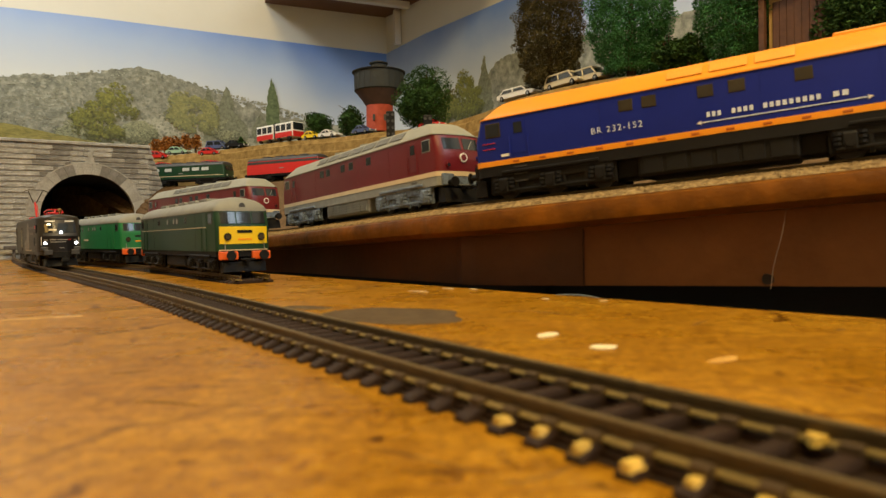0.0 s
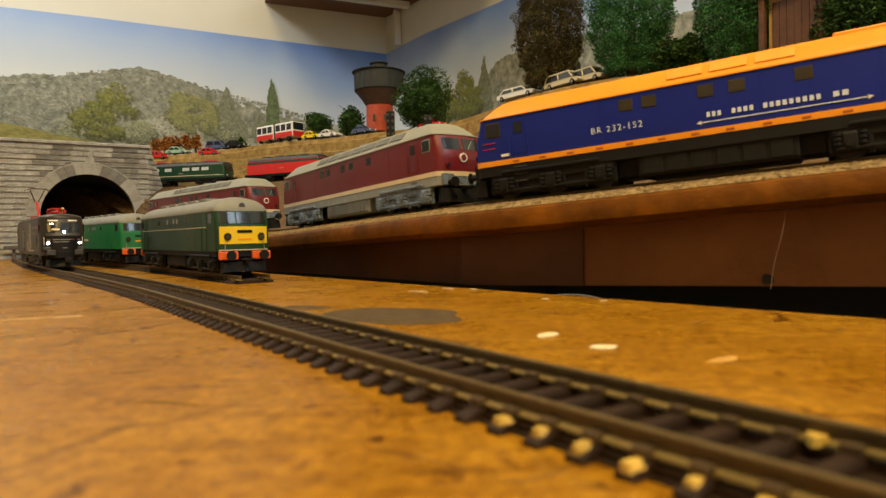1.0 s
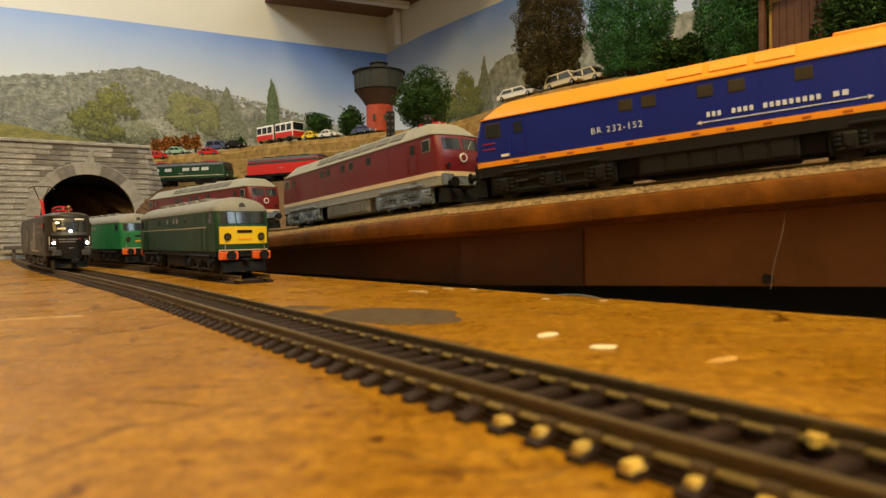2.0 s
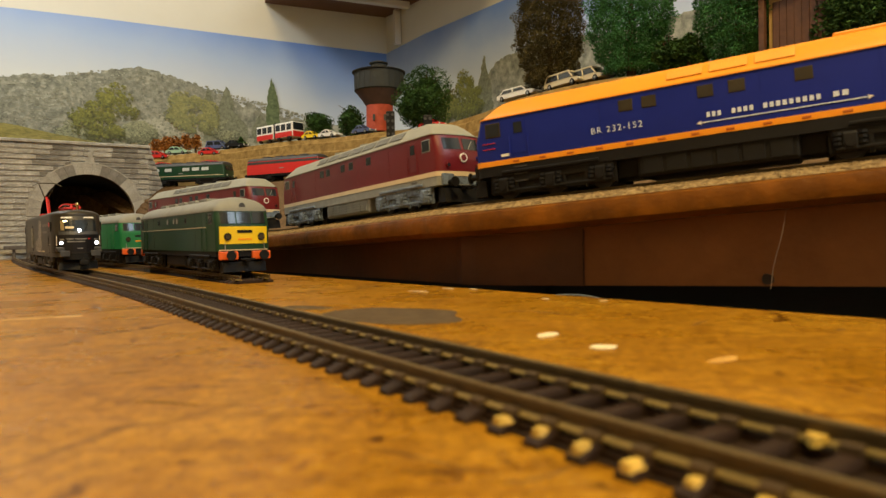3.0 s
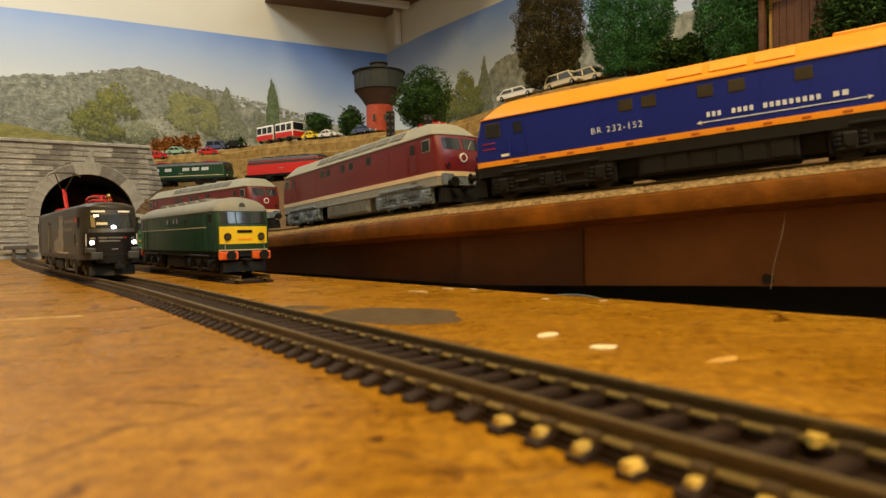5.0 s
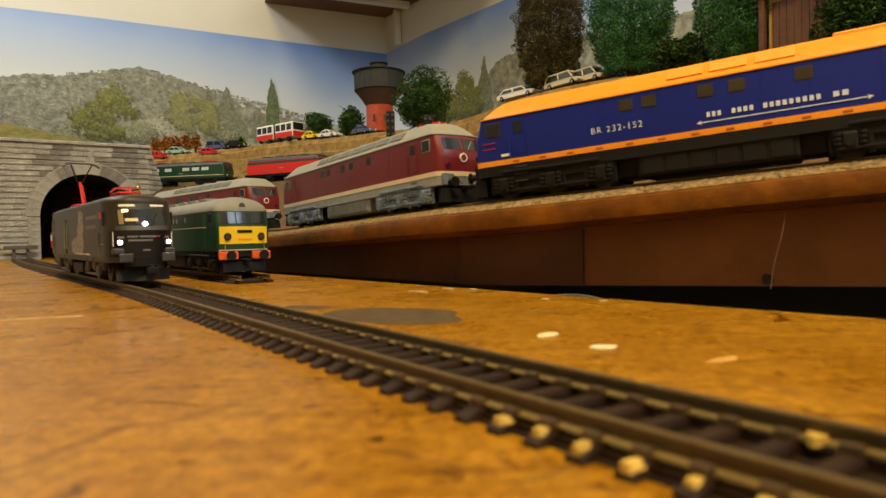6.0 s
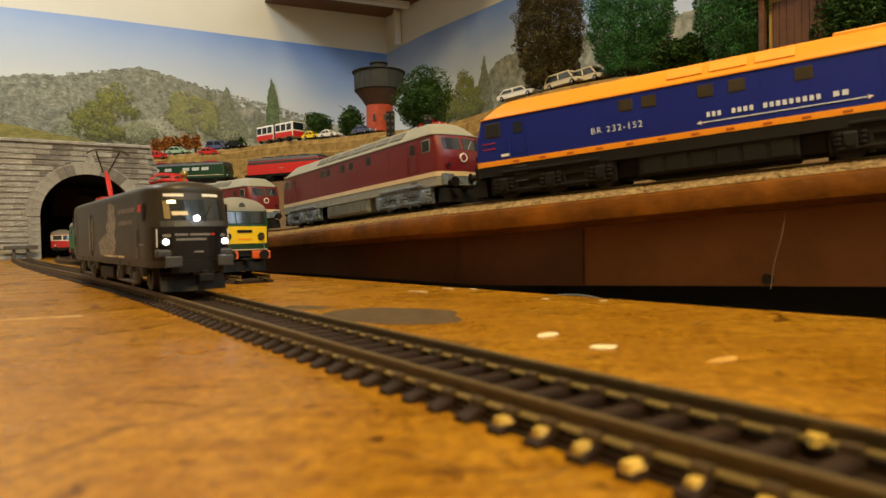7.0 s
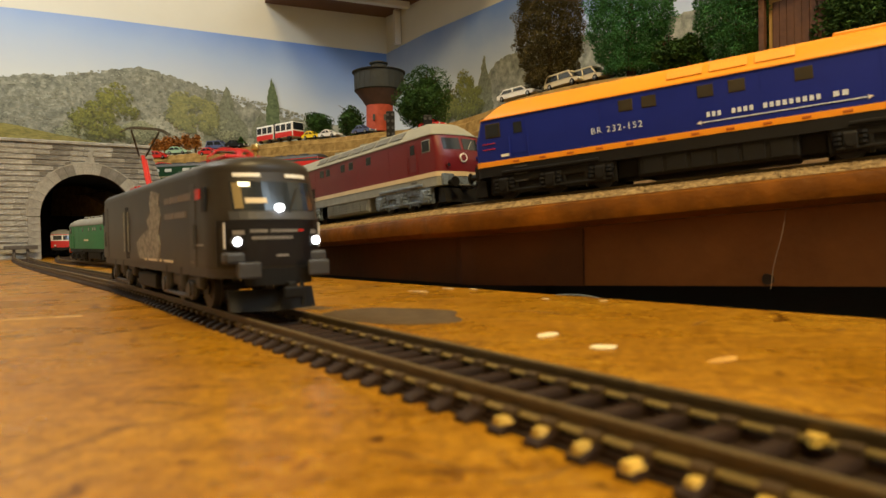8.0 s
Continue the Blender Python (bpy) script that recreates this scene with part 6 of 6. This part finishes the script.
# ---- litter and marks on the board ----
def litter():
    M_PAPER = mat("cream_paper_chip", (0.78, 0.66, 0.38), 0.7, 0, 0.08, 200)
    M_SPLINT = mat("dull_pale_wood", (0.56, 0.40, 0.18), 0.8, 0, 0.3, 300)
    M_STAIN = mat("grey_dried_glue", (0.105, 0.070, 0.034), 0.8, 0, 0.4, 140, 0.4, 500, spec=0.15)

    def scrap(name, x, y, rx, ry, turn, seed, material, label, category, h=0.35):
        bm = bmesh.new()
        pts = []
        for k in range(28):
            a = 2 * math.pi * k / 28
            w = 1 + 0.28 * noise.noise(Vector((math.cos(a) * 1.5, math.sin(a) * 1.5, seed)))
            pts.append((rx * w * math.cos(a), ry * w * math.sin(a)))
        loft(bm, [[(px * q, py * q, z) for px, py in pts] for z, q in ((0.05, 1.0), (h, 0.97))])
        ob = part(name, bm, material)
        ob.matrix_world = mm(x, y, 0, turn)
        return tagged(ob, label, category)

    scrap("paper_chip", 26.4, 165.8, 4.2, 2.0, 50, 1.0, M_PAPER, "small cream paper chip lying on the board", "paper scrap")
    scrap("paper_chip", 35.9, 146.6, 3.2, 2.3, 5, 2.0, M_PAPER, "small cream paper chip lying on the board", "paper scrap")
    scrap("sawdust_smear", 56, 130.5, 5.0, 1.6, 38, 3.0, mat("pale_smear", (0.56, 0.30, 0.05), 0.7, 0, 0.4, 200, dirt=(0.42, 0.21, 0.03)), "pale dusty smear on the board", "smear", 0.15)
    scrap("glue_stain", -19, 215, 26, 21, -40, 4.0, M_STAIN, "dark grey dried glue stain on the board", "stain", 0.12)
    scrap("glue_stain", -52, 243, 12, 4.5, -30, 5.0, M_STAIN, "dark grey dried glue stain on the board", "stain", 0.12)
    for k, (x, y, l, turn) in enumerate(((14, 306, 7, -45), (2, 312, 9, -38), (-12, 300, 16, -40), (40, 255, 5, -50), (60, 244, 4, -30))):
        bm = bmesh.new()
        loft(bm, [[(-l * 0.4, -0.3, 0), (-l * 0.3, 0.4, 0), (l * 0.35, 0.5, 0), (l * 0.45, -0.2, 0)], [(-l * 0.36, -0.2, 0.4), (-l * 0.28, 0.2, 0.5), (l * 0.3, 0.2, 0.5), (l * 0.4, -0.1, 0.3)]])
        ob = part("wood_splinter", bm, M_SPLINT)
        ob.matrix_world = mm(x, y, 0, turn)
        tagged(ob, "pale wood splinter near the board edge", "splinter", "wood splinters")
    bm = bmesh.new()
    path = spline([(-190, 213, 0.1), (-165, 219, 0.1), (-150, 222.5, 0.1), (-138, 227, 0.1), (-128, 230, 0.1)], 24)
    sweep(bm, path, [(-0.8, 0), (0.8, 0), (0.5, 0.2), (-0.5, 0.2)])
    ob = part("chalk_line", bm, mat("worn_chalk", (0.60, 0.42, 0.20), 0.8, 0, 0.5, 160, dirt=(0.44, 0.25, 0.06)))
    tagged(ob, "pale chalk line drawn across the board", "chalk mark")
    ob = scrap("glue_crumb", 42.1, 73.2, 1.7, 1.0, 40, 14.4, M_GLINT_GLUE, "pale yellow crumb of glue on the track", "crumb", 1.2)
    ob.location.z = 0.0019
    ob = scrap("glue_crumb", 28.8, 65.8, 1.3, 0.8, 10, 12.85, M_GLINT_GLUE, "pale yellow crumb of glue on the track", "crumb", 1.2)
    ob.location.z = 0.0019
    smear = scrap("glue_smear", 0, 0, 2.6, 2.3, 0, 8.0, mat("dark_dried_glue", (0.05, 0.022, 0.010), 0.6, 0, 0.4, 300), "dark dried glue smear on the brown fascia", "smear", 0.5)
    near = min(range(len(RAMP)), key=lambda i: abs((RAMP[i].x - 10 * sides(RAMP)[i].x) / (RAMP[i].y - 10 * sides(RAMP)[i].y) - 0.503))
    p, q = RAMP[near], sides(RAMP)[near]
    smear.matrix_world = mm(p.x - q.x * 9.2, p.y - q.y * 9.2, p.z * 0.3 - 9.8, math.degrees(math.atan2(-q.x, q.y))) @ pose(0, 0, 0, 90, 0, 0)
    # dark scratches and scuffs worn into the varnish
    scuff = mat("dark_scratch", (0.17, 0.085, 0.016), 0.7, 0, 0.4, 300, spec=0.15)
    for width, course in ((0.9, [(18.6, 216.3), (27.3, 217.9), (34.9, 212.0), (40.0, 205.2)]),
                          (1.3, [(-67.0, 129.3), (-64.0, 130.0), (-59.9, 131.8)]),
                          (1.4, [(-51.0, 106.2), (-46.1, 105.4), (-39.7, 103.2)]),
                          (0.5, [(-10.7, 81.0), (-4.9, 77.7), (0.5, 74.0), (3.6, 70.7)]),
                          (0.6, [(4.6, 68.0), (8.3, 68.8), (12.0, 70.9), (14.7, 73.5)]),
                          (1.3, [(68.1, 178.1), (72.4, 183.2), (75.1, 185.1)]),
                          (1.3, [(99.4, 164.3), (102.8, 165.8)]),
                          (0.8, [(-189.0, 331.0), (-173.1, 333.7)]),
                          (0.8, [(-29.5, 269.3), (-11.2, 280.0), (1.1, 287.8)])):
        pts = spline([(x, y, 0.06) for x, y in course], 22)
        rings = []
        for k, (p, q) in enumerate(zip(pts, sides(pts))):
            h = width * 0.5 * math.sin(math.pi * (k + 0.7) / 22.4) * (1 + 0.5 * noise.noise(p * 0.4))
            rings.append([(p.x + q.x * o, p.y + q.y * o, z) for o, z in ((-h, 0.02), (h, 0.02), (h * 0.5, 0.12), (-h * 0.5, 0.12))])
        ob = part("scratch", loft(bmesh.new(), rings), scuff)
        tagged(ob, "dark scratch worn into the varnished board", "scratch", "board scratches")
    # loose wires at the fascia
    bm = bmesh.new()
    pts = spline([(139, 262, 36), (135, 258, 25), (131, 257, 12), (129, 256, 2)], 14)
    for p, q in zip(pts, pts[1:]):
        rod(bm, p, q, 0.17, 5)
    tagged(part("loose_wire", bm, mat("dull_tan_wire", (0.17, 0.11, 0.065), 0.5)), "thin pale wire hanging before the fascia", "wire")
    bm = bmesh.new()
    pts = spline([(44, 312, -5), (56, 303, -3.2), (66, 297, -3.4), (76, 292, -6)], 14)
    for p, q in zip(pts, pts[1:]):
        rod(bm, p, q, 0.5, 6)
    tagged(part("grey_cable", bm, mat("blue_grey_cable", (0.13, 0.15, 0.16), 0.5)), "blue-grey cable under the upper board", "cable")


litter()


def motions():
    """The electric locomotive starts slowly and runs along the track towards the viewer."""
    def station(y):
        s = 0.0
        for p, q in zip(MAIN, MAIN[1:]):
            if q.y > y:
                return s + (y - p.y) / (q.y - p.y) * (q - p).length
            s += (q - p).length
        return s

    def at(s):
        p, d = along(MAIN, s)
        return mm(p.x, p.y, 4.7, math.degrees(math.atan2(-d.y, -d.x)))

    keys = RUN_TIMES
    def smooth(t):
        for k in range(len(keys) - 1):
            (t1, y1), (t2, y2) = keys[k], keys[k + 1]
            if t1 <= t <= t2:
                t0, y0 = keys[max(0, k - 1)]
                t3, y3 = keys[min(len(keys) - 1, k + 2)]
                m1 = (y2 - y0) / (t2 - t0)
                m2 = (y3 - y1) / (t3 - t1)
                u, h = (t - t1) / (t2 - t1), t2 - t1
                return (2 * u ** 3 - 3 * u * u + 1) * y1 + (u ** 3 - 2 * u * u + u) * h * m1 + (-2 * u ** 3 + 3 * u * u) * y2 + (u ** 3 - u * u) * h * m2
        return keys[-1][1]

    times = [k / 10 for k in range(81)]
    run = [station(smooth(t)) + 108 for t in times]
    walk(engine, [(t, at(s)) for t, s in zip(times, run)])
    for w in engine_wheels:
        x, y, z = [c * 1000 for c in w.location]
        walk(w, [(t, mm(x, y, z, 0, math.degrees((run[0] - s) / 6.4))) for t, s in zip(times, run)])


# distance of the nose along the view, in millimetres, at seconds
RUN_TIMES = ((0, 547.8), (0.5, 541.9), (1, 534.3), (1.5, 522.5), (3, 472.8), (3.5, 454.7), (4, 433.8), (4.5, 413.7), (6, 325.1), (6.5, 293.7), (7, 255.0), (7.5, 216.5), (8, 179.3))
motions()
